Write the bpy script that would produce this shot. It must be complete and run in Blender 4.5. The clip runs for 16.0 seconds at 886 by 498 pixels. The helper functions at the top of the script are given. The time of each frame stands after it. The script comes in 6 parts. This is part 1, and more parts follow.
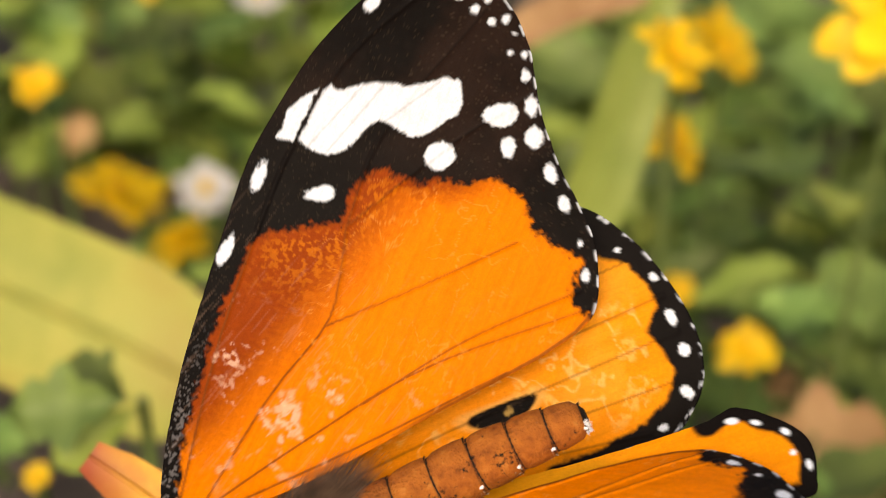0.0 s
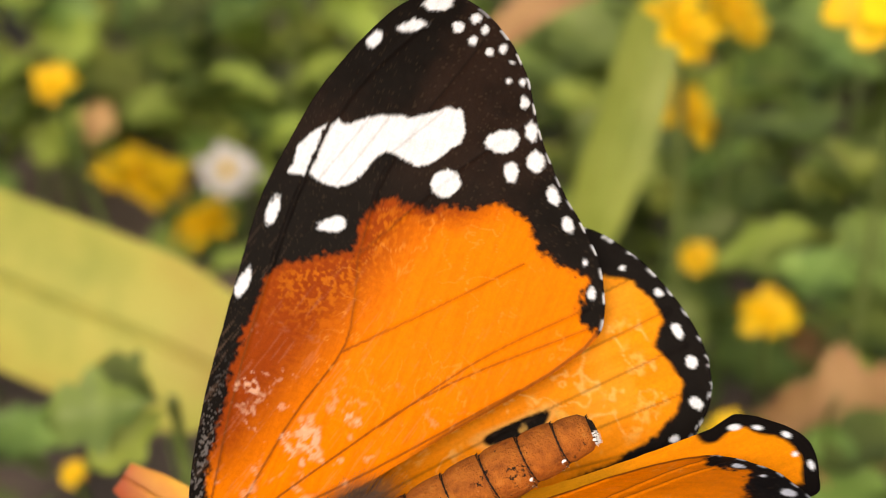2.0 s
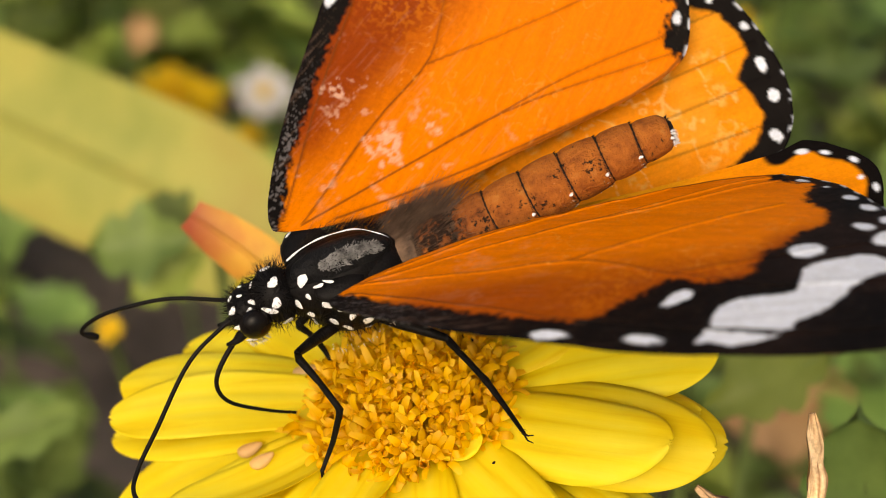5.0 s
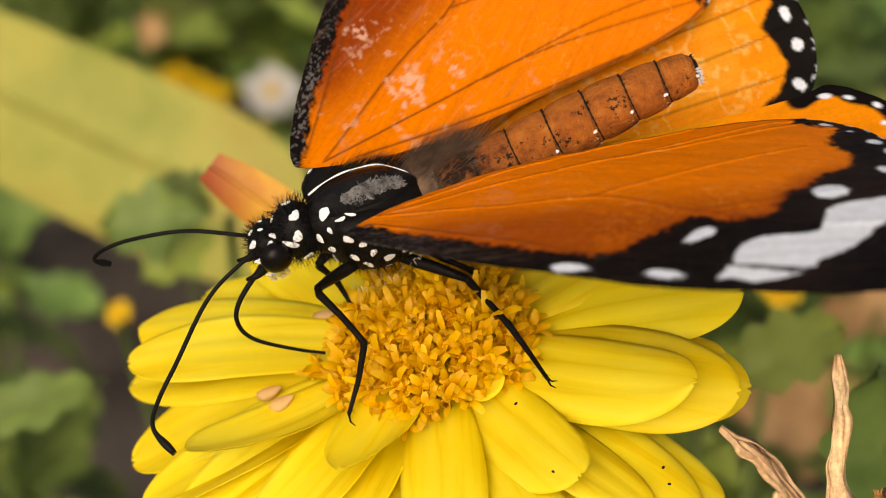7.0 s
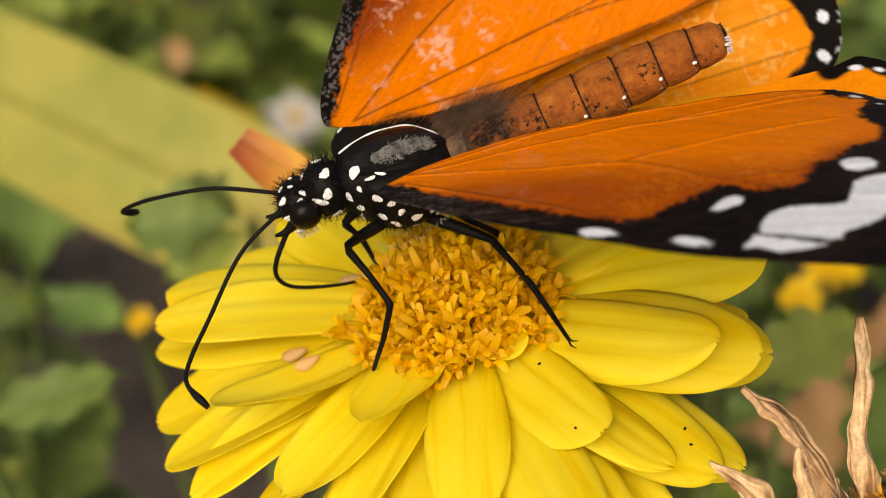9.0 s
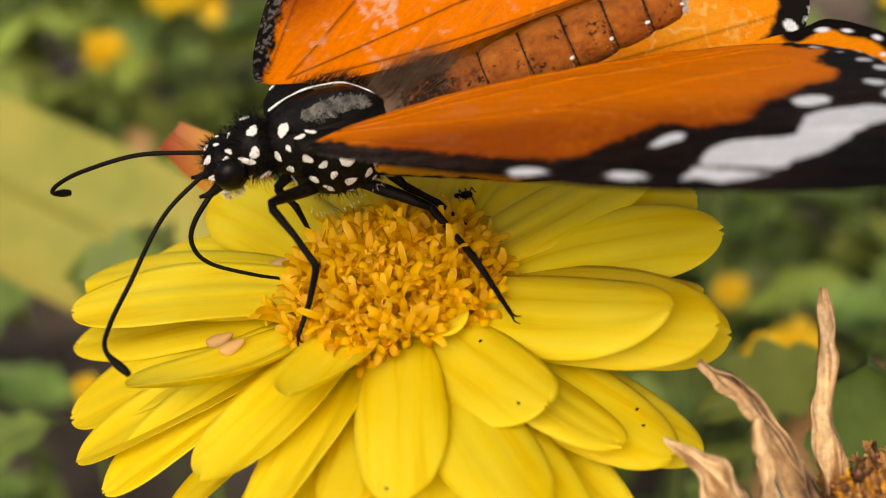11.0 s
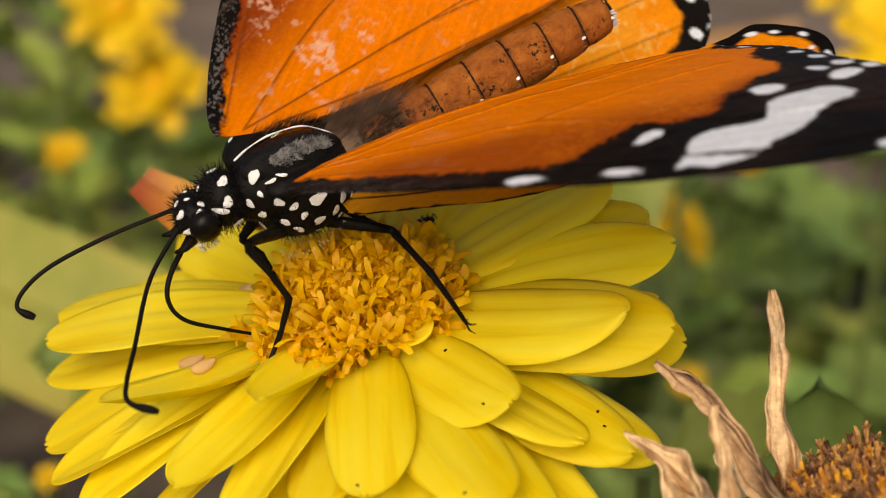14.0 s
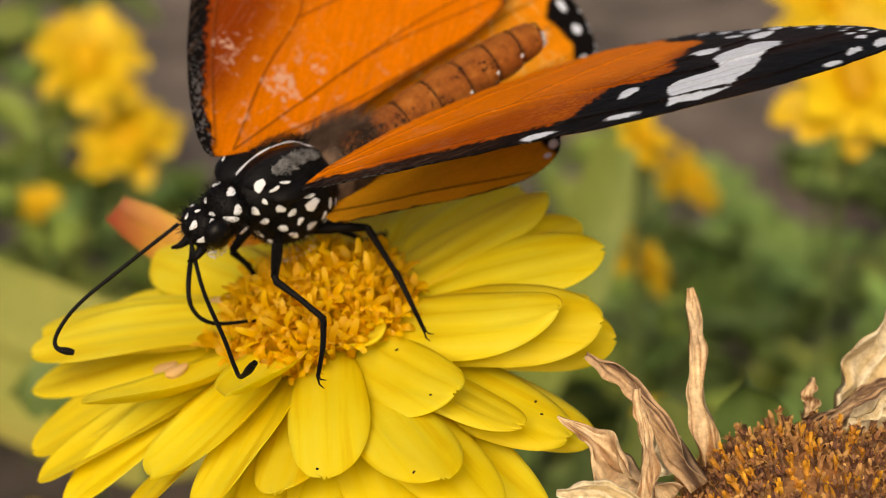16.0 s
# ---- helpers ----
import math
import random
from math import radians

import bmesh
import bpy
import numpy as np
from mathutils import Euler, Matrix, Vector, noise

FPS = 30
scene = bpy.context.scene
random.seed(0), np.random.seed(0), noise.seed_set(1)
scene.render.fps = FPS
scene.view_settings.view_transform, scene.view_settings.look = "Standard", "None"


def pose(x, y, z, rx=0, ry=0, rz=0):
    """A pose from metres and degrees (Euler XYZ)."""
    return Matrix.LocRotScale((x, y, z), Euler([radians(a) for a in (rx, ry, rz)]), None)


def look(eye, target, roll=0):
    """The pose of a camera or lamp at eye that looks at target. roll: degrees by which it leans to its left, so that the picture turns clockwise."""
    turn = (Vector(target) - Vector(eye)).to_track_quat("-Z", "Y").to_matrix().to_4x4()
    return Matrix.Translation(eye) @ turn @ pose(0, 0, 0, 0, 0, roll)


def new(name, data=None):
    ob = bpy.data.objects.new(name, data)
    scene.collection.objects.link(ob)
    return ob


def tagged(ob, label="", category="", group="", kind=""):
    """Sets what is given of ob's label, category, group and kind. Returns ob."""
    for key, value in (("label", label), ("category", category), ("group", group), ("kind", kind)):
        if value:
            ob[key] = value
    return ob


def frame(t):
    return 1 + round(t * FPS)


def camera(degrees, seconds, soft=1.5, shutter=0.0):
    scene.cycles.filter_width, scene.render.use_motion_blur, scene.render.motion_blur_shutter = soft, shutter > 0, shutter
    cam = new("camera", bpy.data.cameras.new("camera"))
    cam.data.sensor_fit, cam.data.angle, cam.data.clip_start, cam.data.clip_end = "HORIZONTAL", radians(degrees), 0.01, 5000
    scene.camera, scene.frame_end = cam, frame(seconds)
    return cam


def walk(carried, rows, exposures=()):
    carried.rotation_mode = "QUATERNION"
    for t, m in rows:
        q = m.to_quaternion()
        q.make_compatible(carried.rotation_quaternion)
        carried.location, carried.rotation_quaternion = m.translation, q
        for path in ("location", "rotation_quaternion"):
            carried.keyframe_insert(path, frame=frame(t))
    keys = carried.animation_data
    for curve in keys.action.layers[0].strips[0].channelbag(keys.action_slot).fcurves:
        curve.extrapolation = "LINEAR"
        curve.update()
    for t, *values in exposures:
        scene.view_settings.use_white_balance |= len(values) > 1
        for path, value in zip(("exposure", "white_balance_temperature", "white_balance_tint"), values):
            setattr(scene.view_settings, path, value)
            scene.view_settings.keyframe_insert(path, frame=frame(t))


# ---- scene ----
cam = camera(32.38, 16.0, soft=0.9)
cam.data.dof.use_dof = True
cam.data.dof.focus_distance = 0.113
cam.data.dof.aperture_fstop = 30.0
PATH = [
    (0, look((0.00580, -0.08474, 0.09457), (0.00801, 0.01289, 0.02482), -0.08)),
    (0.5, look((0.00503, -0.08356, 0.09823), (0.01106, 0.01315, 0.02743), -1.38)),
    (1, look((0.00684, -0.08302, 0.09966), (0.00987, 0.01315, 0.02795), -2.90)),
    (1.5, look((0.00712, -0.08420, 0.10062), (0.01066, 0.01371, 0.03133), -2.98)),
    (2, look((0.00712, -0.08493, 0.10096), (0.00726, 0.01083, 0.02864), -3.24)),
    (2.5, look((0.00528, -0.09030, 0.09411), (0.00664, 0.00624, 0.02285), -1.34)),
    (3, look((0.00235, -0.09590, 0.08725), (0.00307, 0.00000, 0.01512), -0.46)),
    (3.5, look((0.00219, -0.09815, 0.08589), (0.00126, -0.00293, 0.01286), -0.56)),
    (6, look((0.00117, -0.09932, 0.08190), (0.00002, -0.00402, 0.00898), -0.16)),
    (6.5, look((0.00111, -0.10138, 0.08038), (0.00013, -0.00616, 0.00735), 0.10)),
    (7, look((0.00001, -0.10177, 0.07951), (-0.00144, -0.00576, 0.00753), 0.15)),
    (7.5, look((-0.00050, -0.10327, 0.07814), (-0.00187, -0.00780, 0.00545), 0.25)),
    (8, look((-0.00042, -0.10440, 0.07877), (-0.00182, -0.00829, 0.00693), 0.35)),
    (8.5, look((-0.00034, -0.10516, 0.07757), (-0.00301, -0.00792, 0.00730), 0.33)),
    (9, look((-0.00047, -0.10663, 0.07514), (-0.00340, -0.00858, 0.00601), 0.58)),
    (11.5, look((0.00249, -0.10579, 0.06064), (0.00291, -0.00169, 0.00096), 1.90)),
    (12, look((0.00151, -0.10552, 0.06122), (0.00390, -0.00095, 0.00240), 1.71)),
    (12.5, look((0.00175, -0.10898, 0.06022), (0.00459, -0.00321, 0.00361), 1.38)),
    (13, look((0.00444, -0.11225, 0.05949), (0.00775, -0.00519, 0.00540), 1.41)),
    (13.5, look((0.00201, -0.11260, 0.05743), (0.00426, -0.00506, 0.00424), 1.08)),
    (14, look((0.00188, -0.11365, 0.05668), (0.00413, -0.00568, 0.00436), 1.25)),
    (14.5, look((0.00137, -0.11687, 0.05891), (0.00339, -0.00854, 0.00733), 0.88)),
    (15, look((0.00366, -0.11832, 0.05872), (0.00660, -0.00947, 0.00830), 0.73)),
    (15.5, look((0.00472, -0.12061, 0.05966), (0.00823, -0.01230, 0.00814), 0.34)),
    (16, look((0.00371, -0.12545, 0.05836), (0.00790, -0.01575, 0.00991), 0.51)),
]

walk(cam, PATH, [(0, 0.0, 7500, 10.5), (3.5, -0.15, 7500, 10.5), (9, -0.38, 7500, 10.5), (16, -0.55, 7500, 10.5)])

# ---- world, sun, exposure ----
SUN_EL, SUN_AZ = 44.0, 195.0
world = bpy.data.worlds.new("sky")
scene.world = world
world.use_nodes = True
wn = world.node_tree
sky = wn.nodes.new("ShaderNodeTexSky")
sky.sky_type = "NISHITA"
sky.sun_disc = False
sky.sun_elevation = radians(SUN_EL)
sky.sun_rotation = radians(SUN_AZ)
sky.air_density, sky.dust_density, sky.ozone_density = 0.8, 6.0, 0.3
wn.links.new(sky.outputs[0], wn.nodes["Background"].inputs[0])
wn.nodes["Background"].inputs[1].default_value = 0.195
sun = bpy.data.lights.new("sun", "SUN")
sun.energy = 1.6
sun.angle = radians(60)
sun.color = (1.0, 0.93, 0.80)
sun_ob = new("sun", sun)
sun_ob.matrix_world = look((0, 0, 3), Vector((0, 0, 3)) - Vector((math.sin(radians(SUN_AZ)) * math.cos(radians(SUN_EL)), math.cos(radians(SUN_AZ)) * math.cos(radians(SUN_EL)), math.sin(radians(SUN_EL)))))

CM = 0.01
GROUND = -30.0


# ---- small builders ----
def build(name, verts, faces, mats, smooth=True, face_mats=None, colours=None, extra=None):
    """A mesh from centimetres."""
    me = bpy.data.meshes.new(name)
    me.from_pydata((np.asarray(verts, float) * CM).tolist(), [], [tuple(int(i) for i in q) for q in faces])
    for m in mats:
        me.materials.append(m)
    if smooth:
        me.polygons.foreach_set("use_smooth", np.ones(len(me.polygons), bool))
    if face_mats is not None:
        me.polygons.foreach_set("material_index", np.asarray(face_mats, np.int32))
    if colours is not None:
        at = me.color_attributes.new("Col", "FLOAT_COLOR", "POINT")
        c = np.ones((len(verts), 4))
        c[:, :3] = colours
        at.data.foreach_set("color", c.ravel())
    if extra is not None:
        at = me.color_attributes.new("Place", "FLOAT_COLOR", "POINT")
        c = np.ones((len(verts), 4))
        c[:, :3] = extra
        at.data.foreach_set("color", c.ravel())
    me.update()
    return me


def at_cm(x, y, z):
    return Matrix.Translation((x * CM, y * CM, z * CM))


def part(name, me, parent, m=None, label=""):
    ob = new(name, me)
    ob.parent = parent
    if m is not None:
        ob.matrix_basis = m
    return tagged(ob, label)


def holder(name, m, label, category, group="", kind=""):
    ob = new(name)
    ob.empty_display_size = 0.005
    ob.matrix_basis = m
    return tagged(ob, label, category, group, kind)


def grid_faces(nu, nv, close_v=False, off=0):
    q = []
    for i in range(nu - 1):
        for j in range(nv if close_v else nv - 1):
            k = (j + 1) % nv
            q.append((off + i * nv + j, off + i * nv + k, off + (i + 1) * nv + k, off + (i + 1) * nv + j))
    return q


def tube(pts, radii, sides=8, cap=True):
    """Vertices and faces of a round tube along pts."""
    pts = np.asarray(pts, float)
    n = len(pts)
    tang = np.gradient(pts, axis=0)
    tang /= np.linalg.norm(tang, axis=1)[:, None] + 1e-9
    ref = np.array([0.3, 0.2, 1.0])
    vs = []
    for p, t, r in zip(pts, tang, np.broadcast_to(radii, (n,))):
        u = np.cross(t, ref)
        u /= np.linalg.norm(u) + 1e-9
        w = np.cross(u, t)
        for k in range(sides):
            a = 2 * math.pi * k / sides
            vs.append(p + r * (math.cos(a) * u + math.sin(a) * w))
    fs = grid_faces(n, sides, True)
    if cap:
        fs.append(tuple(range(sides)))
        fs.append(tuple((n - 1) * sides + k for k in reversed(range(sides))))
    return vs, fs


def smooth_line(pts, n):
    """Catmull-Rom points through pts."""
    p = np.asarray(pts, float)
    p = np.vstack([2 * p[0] - p[1], p, 2 * p[-1] - p[-2]])
    out = []
    m = len(p) - 3
    for s in np.linspace(0, m - 1e-6, n):
        i = int(s)
        t = s - i
        a, b, c, d = p[i:i + 4]
        out.append(0.5 * ((2 * b) + (c - a) * t + (2 * a - 5 * b + 4 * c - d) * t * t + (3 * b - a - 3 * c + d) * t ** 3))
    return np.array(out)


def hash2(i, j):
    h = np.sin(i * 127.1 + j * 311.7) * 43758.5453
    return h - np.floor(h)


def vnoise(x, y):
    i, j = np.floor(x), np.floor(y)
    u, v = x - i, y - j
    u, v = u * u * (3 - 2 * u), v * v * (3 - 2 * v)
    a, b, c, d = hash2(i, j), hash2(i + 1, j), hash2(i, j + 1), hash2(i + 1, j + 1)
    return (a * (1 - u) + b * u) * (1 - v) + (c * (1 - u) + d * u) * v


def fbm(x, y, octaves=4):
    s, amp = 0.0, 0.5
    for _ in range(octaves):
        s = s + amp * vnoise(x, y)
        x, y, amp = x * 2.03 + 17.1, y * 2.03 + 5.3, amp * 0.5
    return s / (1 - 0.5 ** octaves)


def seg_dist(px, py, ax, ay, bx, by):
    dx, dy = bx - ax, by - ay
    t = np.clip(((px - ax) * dx + (py - ay) * dy) / (dx * dx + dy * dy + 1e-12), 0, 1)
    return np.hypot(px - ax - t * dx, py - ay - t * dy)


def poly_dist(px, py, poly, closed=True):
    """Distance to a polygon, negative inside."""
    d = np.full(px.shape, 1e9)
    inside = np.zeros(px.shape, bool)
    n = len(poly)
    for k in range(n if closed else n - 1):
        (ax, ay), (bx, by) = poly[k], poly[(k + 1) % n]
        d = np.minimum(d, seg_dist(px, py, ax, ay, bx, by))
        if closed:
            hit = ((ay > py) != (by > py)) & (px < (bx - ax) * (py - ay) / (by - ay + 1e-12) + ax)
            inside ^= hit
    return np.where(inside, -d, d) if closed else d


def ramp(d, a, b):
    t = np.clip((d - a) / (b - a), 0, 1)
    return t * t * (3 - 2 * t)


# ---- materials ----
def material(name):
    m = bpy.data.materials.new(name)
    m.use_nodes = True
    nt = m.node_tree
    return m, nt, nt.nodes["Principled BSDF"], nt.nodes["Material Output"]


def link(nt, a, b):
    nt.links.new(a, b)


def noise_node(nt, scale, detail=5, rough=0.6, coord="Object"):
    tc = nt.nodes.new("ShaderNodeTexCoord")
    n = nt.nodes.new("ShaderNodeTexNoise")
    n.inputs["Scale"].default_value = scale
    n.inputs["Detail"].default_value = detail
    n.inputs["Roughness"].default_value = rough
    link(nt, tc.outputs[coord], n.inputs["Vector"])
    return n


def ramp_node(nt, src, stops):
    r = nt.nodes.new("ShaderNodeValToRGB")
    el = r.color_ramp.elements
    while len(el) > 1:
        el.remove(el[-1])
    for k, (p, c) in enumerate(stops):
        e = el[0] if k == 0 else el.new(p)
        e.position = p
        e.color = (*c, 1)
    link(nt, src, r.inputs[0])
    return r


def bump_node(nt, bsdf, src, strength, dist):
    b = nt.nodes.new("ShaderNodeBump")
    b.inputs["Strength"].default_value = strength
    b.inputs["Distance"].default_value = dist
    link(nt, src, b.inputs["Height"])
    link(nt, b.outputs[0], bsdf.inputs["Normal"])
    return b


def mixed(nt, kind, fac, a, b):
    m = nt.nodes.new("ShaderNodeMix")
    m.data_type = "RGBA"
    m.blend_type = kind
    for sock, v in ((m.inputs[0], fac), (m.inputs[6], a), (m.inputs[7], b)):
        if isinstance(v, (int, float)):
            sock.default_value = v
        elif isinstance(v, tuple):
            sock.default_value = (*v, 1)
        else:
            link(nt, v, sock)
    return m.outputs[2]


def leafy(name, stops, scale, rough=0.5, trans=0.35, bump=0.2, jitter=0.25, spec=0.4):
    """Thin plant tissue: noise colour, lets some light through, varies from piece to piece."""
    m, nt, bs, out = material(name)
    n = noise_node(nt, scale)
    col = ramp_node(nt, n.outputs["Fac"], stops).outputs[0]
    info = nt.nodes.new("ShaderNodeObjectInfo")
    geo = nt.nodes.new("ShaderNodeNewGeometry")
    add = nt.nodes.new("ShaderNodeMath")
    add.operation = "ADD"
    link(nt, info.outputs["Random"], add.inputs[0])
    link(nt, geo.outputs["Random Per Island"], add.inputs[1])
    fr = nt.nodes.new("ShaderNodeMath")
    fr.operation = "FRACT"
    link(nt, add.outputs[0], fr.inputs[0])
    hsv = nt.nodes.new("ShaderNodeHueSaturation")
    mp = nt.nodes.new("ShaderNodeMapRange")
    mp.inputs["To Min"].default_value, mp.inputs["To Max"].default_value = 1 - jitter, 1 + jitter
    link(nt, fr.outputs[0], mp.inputs["Value"])
    link(nt, mp.outputs[0], hsv.inputs["Value"])
    mh = nt.nodes.new("ShaderNodeMapRange")
    mh.inputs["To Min"].default_value, mh.inputs["To Max"].default_value = 0.5 - 0.04 * jitter, 0.5 + 0.04 * jitter
    link(nt, fr.outputs[0], mh.inputs["Value"])
    link(nt, mh.outputs[0], hsv.inputs["Hue"])
    link(nt, col, hsv.inputs["Color"])
    link(nt, hsv.outputs[0], bs.inputs["Base Color"])
    bs.inputs["Roughness"].default_value = rough
    bs.inputs["Specular IOR Level"].default_value = spec
    bump_node(nt, bs, noise_node(nt, scale * 6).outputs["Fac"], bump, 0.0004)
    if trans:
        tr = nt.nodes.new("ShaderNodeBsdfTranslucent")
        link(nt, hsv.outputs[0], tr.inputs["Color"])
        mx = nt.nodes.new("ShaderNodeMixShader")
        mx.inputs[0].default_value = trans
        link(nt, bs.outputs[0], mx.inputs[1])
        link(nt, tr.outputs[0], mx.inputs[2])
        link(nt, mx.outputs[0], out.inputs[0])
    return m


def wing_material():
    m, nt, bs, out = material("wing_scales")
    a = nt.nodes.new("ShaderNodeAttribute")
    a.attribute_name = "Col"
    fine = noise_node(nt, 2600, 3, 0.7)
    worn = noise_node(nt, 420, 6, 0.72)
    f1 = ramp_node(nt, fine.outputs["Fac"], [(0.3, (0.86, 0.86, 0.86)), (0.7, (1.06, 1.06, 1.06))])
    col = mixed(nt, "MULTIPLY", 0.8, a.outputs["Color"], f1.outputs[0])
    w = ramp_node(nt, worn.outputs["Fac"], [(0.7, (0, 0, 0)), (0.76, (0.05, 0.05, 0.05))])
    col = mixed(nt, "MIX", w.outputs[0], col, (0.55, 0.36, 0.2))
    spot = nt.nodes.new("ShaderNodeAttribute")
    spot.attribute_name = "Place"
    for stretch, fac, stops in (((4, 40, 1), 0.22, [(0.3, (0.72, 0.66, 0.6)), (0.5, (1, 1, 1)), (0.7, (1.12, 1.16, 1.4))]), ((90, 120, 1), 0.45, [(0.3, (0.7, 0.66, 0.62)), (0.55, (1, 1, 1)), (0.75, (1.15, 1.2, 1.5))])):
        mpw = nt.nodes.new("ShaderNodeMapping")
        mpw.inputs["Scale"].default_value = stretch
        mpw.inputs["Rotation"].default_value = (0, 0, -0.22)
        link(nt, spot.outputs["Color"], mpw.inputs["Vector"])
        nz = nt.nodes.new("ShaderNodeTexNoise")
        nz.inputs["Scale"].default_value = 1.0
        nz.inputs["Detail"].default_value = 4
        nz.inputs["Roughness"].default_value = 0.65
        link(nt, mpw.outputs[0], nz.inputs["Vector"])
        col = mixed(nt, "MULTIPLY", fac, col, ramp_node(nt, nz.outputs["Fac"], stops).outputs[0])
    link(nt, col, bs.inputs["Base Color"])
    bs.inputs["Roughness"].default_value = 0.5
    bs.inputs["Specular IOR Level"].default_value = 0.04
    bump_node(nt, bs, fine.outputs["Fac"], 0.25, 0.00008)
    tr = nt.nodes.new("ShaderNodeBsdfTranslucent")
    link(nt, col, tr.inputs["Color"])
    mx = nt.nodes.new("ShaderNodeMixShader")
    mx.inputs[0].default_value = 0.22
    link(nt, bs.outputs[0], mx.inputs[1])
    link(nt, tr.outputs[0], mx.inputs[2])
    link(nt, mx.outputs[0], out.inputs[0])
    return m


def plain(name, stops, scale, rough=0.5, bump=0.3, dist=0.0002, spec=0.5):
    m, nt, bs, out = material(name)
    n = noise_node(nt, scale)
    link(nt, ramp_node(nt, n.outputs["Fac"], stops).outputs[0], bs.inputs["Base Color"])
    bs.inputs["Roughness"].default_value = rough
    bs.inputs["Specular IOR Level"].default_value = spec
    bump_node(nt, bs, noise_node(nt, scale * 4).outputs["Fac"], bump, dist)
    return m


WING = wing_material()
BLACK = plain("black_chitin", [(0.3, (0.002, 0.0018, 0.0018)), (0.7, (0.006, 0.005, 0.005))], 900, 0.5, 0.4, 0.0002, 0.12)
GLOSS = plain("bare_black_plate", [(0.3, (0.003, 0.003, 0.003)), (0.7, (0.012, 0.012, 0.013))], 700, 0.5, 0.7, 0.0003, 0.07)
FUR = plain("dark_fur", [(0.3, (0.004, 0.003, 0.003)), (0.7, (0.02, 0.014, 0.01))], 1500, 0.8, 0.3, 0.0002, 0.15)
GREYFUR = plain("grey_fur", [(0.35, (0.05, 0.05, 0.052)), (0.65, (0.34, 0.34, 0.34))], 1400, 0.8)
CREAMFUR = plain("pale_hair", [(0.3, (0.5, 0.45, 0.34)), (0.7, (0.75, 0.7, 0.58))], 1500, 0.8)
BROWNFUR = plain("brown_fur", [(0.35, (0.06, 0.038, 0.026)), (0.65, (0.2, 0.125, 0.08))], 600, 0.8, 0.5, 0.0003, 0.2)
WHITE = plain("white_scales", [(0.3, (0.74, 0.76, 0.8)), (0.7, (0.86, 0.88, 0.92))], 2000, 0.7)
EYE = plain("eye_black", [(0.3, (0.003, 0.003, 0.003)), (0.7, (0.008, 0.006, 0.005))], 900, 0.25, 0.05, 0.0001, 0.12)
PETAL = leafy("yellow_petal", [(0.25, (0.86, 0.66, 0.008)), (0.75, (0.9, 0.79, 0.04))], 90, 0.52, 0.36, 0.1, 0.06, 0.2)
tc = PETAL.node_tree.nodes["Texture Coordinate"]
mp = PETAL.node_tree.nodes.new("ShaderNodeMapping")
mp.inputs["Scale"].default_value = (60, 900, 60)
grain = PETAL.node_tree.nodes.new("ShaderNodeTexNoise")
grain.inputs["Scale"].default_value = 1.0
grain.inputs["Detail"].default_value = 4
link(PETAL.node_tree, tc.outputs["Object"], mp.inputs["Vector"])
link(PETAL.node_tree, mp.outputs[0], grain.inputs["Vector"])
bmp = PETAL.node_tree.nodes["Bump"]
bmp.inputs["Strength"].default_value = 0.5
bmp.inputs["Distance"].default_value = 0.0002
link(PETAL.node_tree, grain.outputs["Fac"], bmp.inputs["Height"])
hue = PETAL.node_tree.nodes["Hue/Saturation/Value"]
lines = ramp_node(PETAL.node_tree, grain.outputs["Fac"], [(0.34, (0.92, 0.82, 0.5)), (0.46, (1, 1, 1)), (0.66, (1, 1.04, 2.0))])
old = hue.inputs["Color"].links[0].from_socket
link(PETAL.node_tree, mixed(PETAL.node_tree, "MULTIPLY", 0.8, old, lines.outputs[0]), hue.inputs["Color"])
FLORET = leafy("golden_floret", [(0.3, (0.82, 0.46, 0.005)), (0.7, (0.89, 0.59, 0.014))], 500, 0.5, 0.42, 0.1, 0.12)
GREEN = leafy("green_leaf", [(0.3, (0.09, 0.15, 0.036)), (0.7, (0.26, 0.36, 0.09))], 60, 0.5, 0.35, 0.2, 0.45)
BLADE = leafy("yellow_green_blade", [(0.3, (0.4, 0.24, 0.06)), (0.4, (0.4, 0.33, 0.07)), (0.54, (0.42, 0.4, 0.085)), (0.68, (0.26, 0.3, 0.055))], 20, 0.5, 0.35, 0.2, 0.1)
DRYFLORET = leafy("withered_floret", [(0.3, (0.38, 0.17, 0.05)), (0.7, (0.76, 0.43, 0.16))], 800, 0.7, 0.2, 0.4, 0.35)
SOIL = plain("soil", [(0.3, (0.06, 0.045, 0.035)), (0.7, (0.21, 0.165, 0.13))], 12, 0.9, 0.8, 0.01)
BGYELLOW = leafy("far_yellow_petal", [(0.3, (0.8, 0.5, 0.01)), (0.7, (0.88, 0.66, 0.02))], 60, 0.5, 0.3, 0.1, 0.1)
WHITEPETAL = leafy("white_petal", [(0.3, (0.68, 0.67, 0.64)), (0.7, (0.8, 0.79, 0.76))], 80, 0.5, 0.3, 0.1, 0.08)
REDTIP = leafy("orange_red_petal", [(0.3, (0.66, 0.24, 0.03)), (0.6, (0.82, 0.5, 0.05))], 160, 0.5, 0.3, 0.2, 0.1)
rt = REDTIP.node_tree
rt_pos = rt.nodes.new("ShaderNodeSeparateXYZ")
link(rt, rt.nodes["Texture Coordinate"].outputs["Object"], rt_pos.inputs[0])
rt_map = rt.nodes.new("ShaderNodeMapRange")
rt_map.inputs["From Min"].default_value, rt_map.inputs["From Max"].default_value = -0.0185, -0.0235
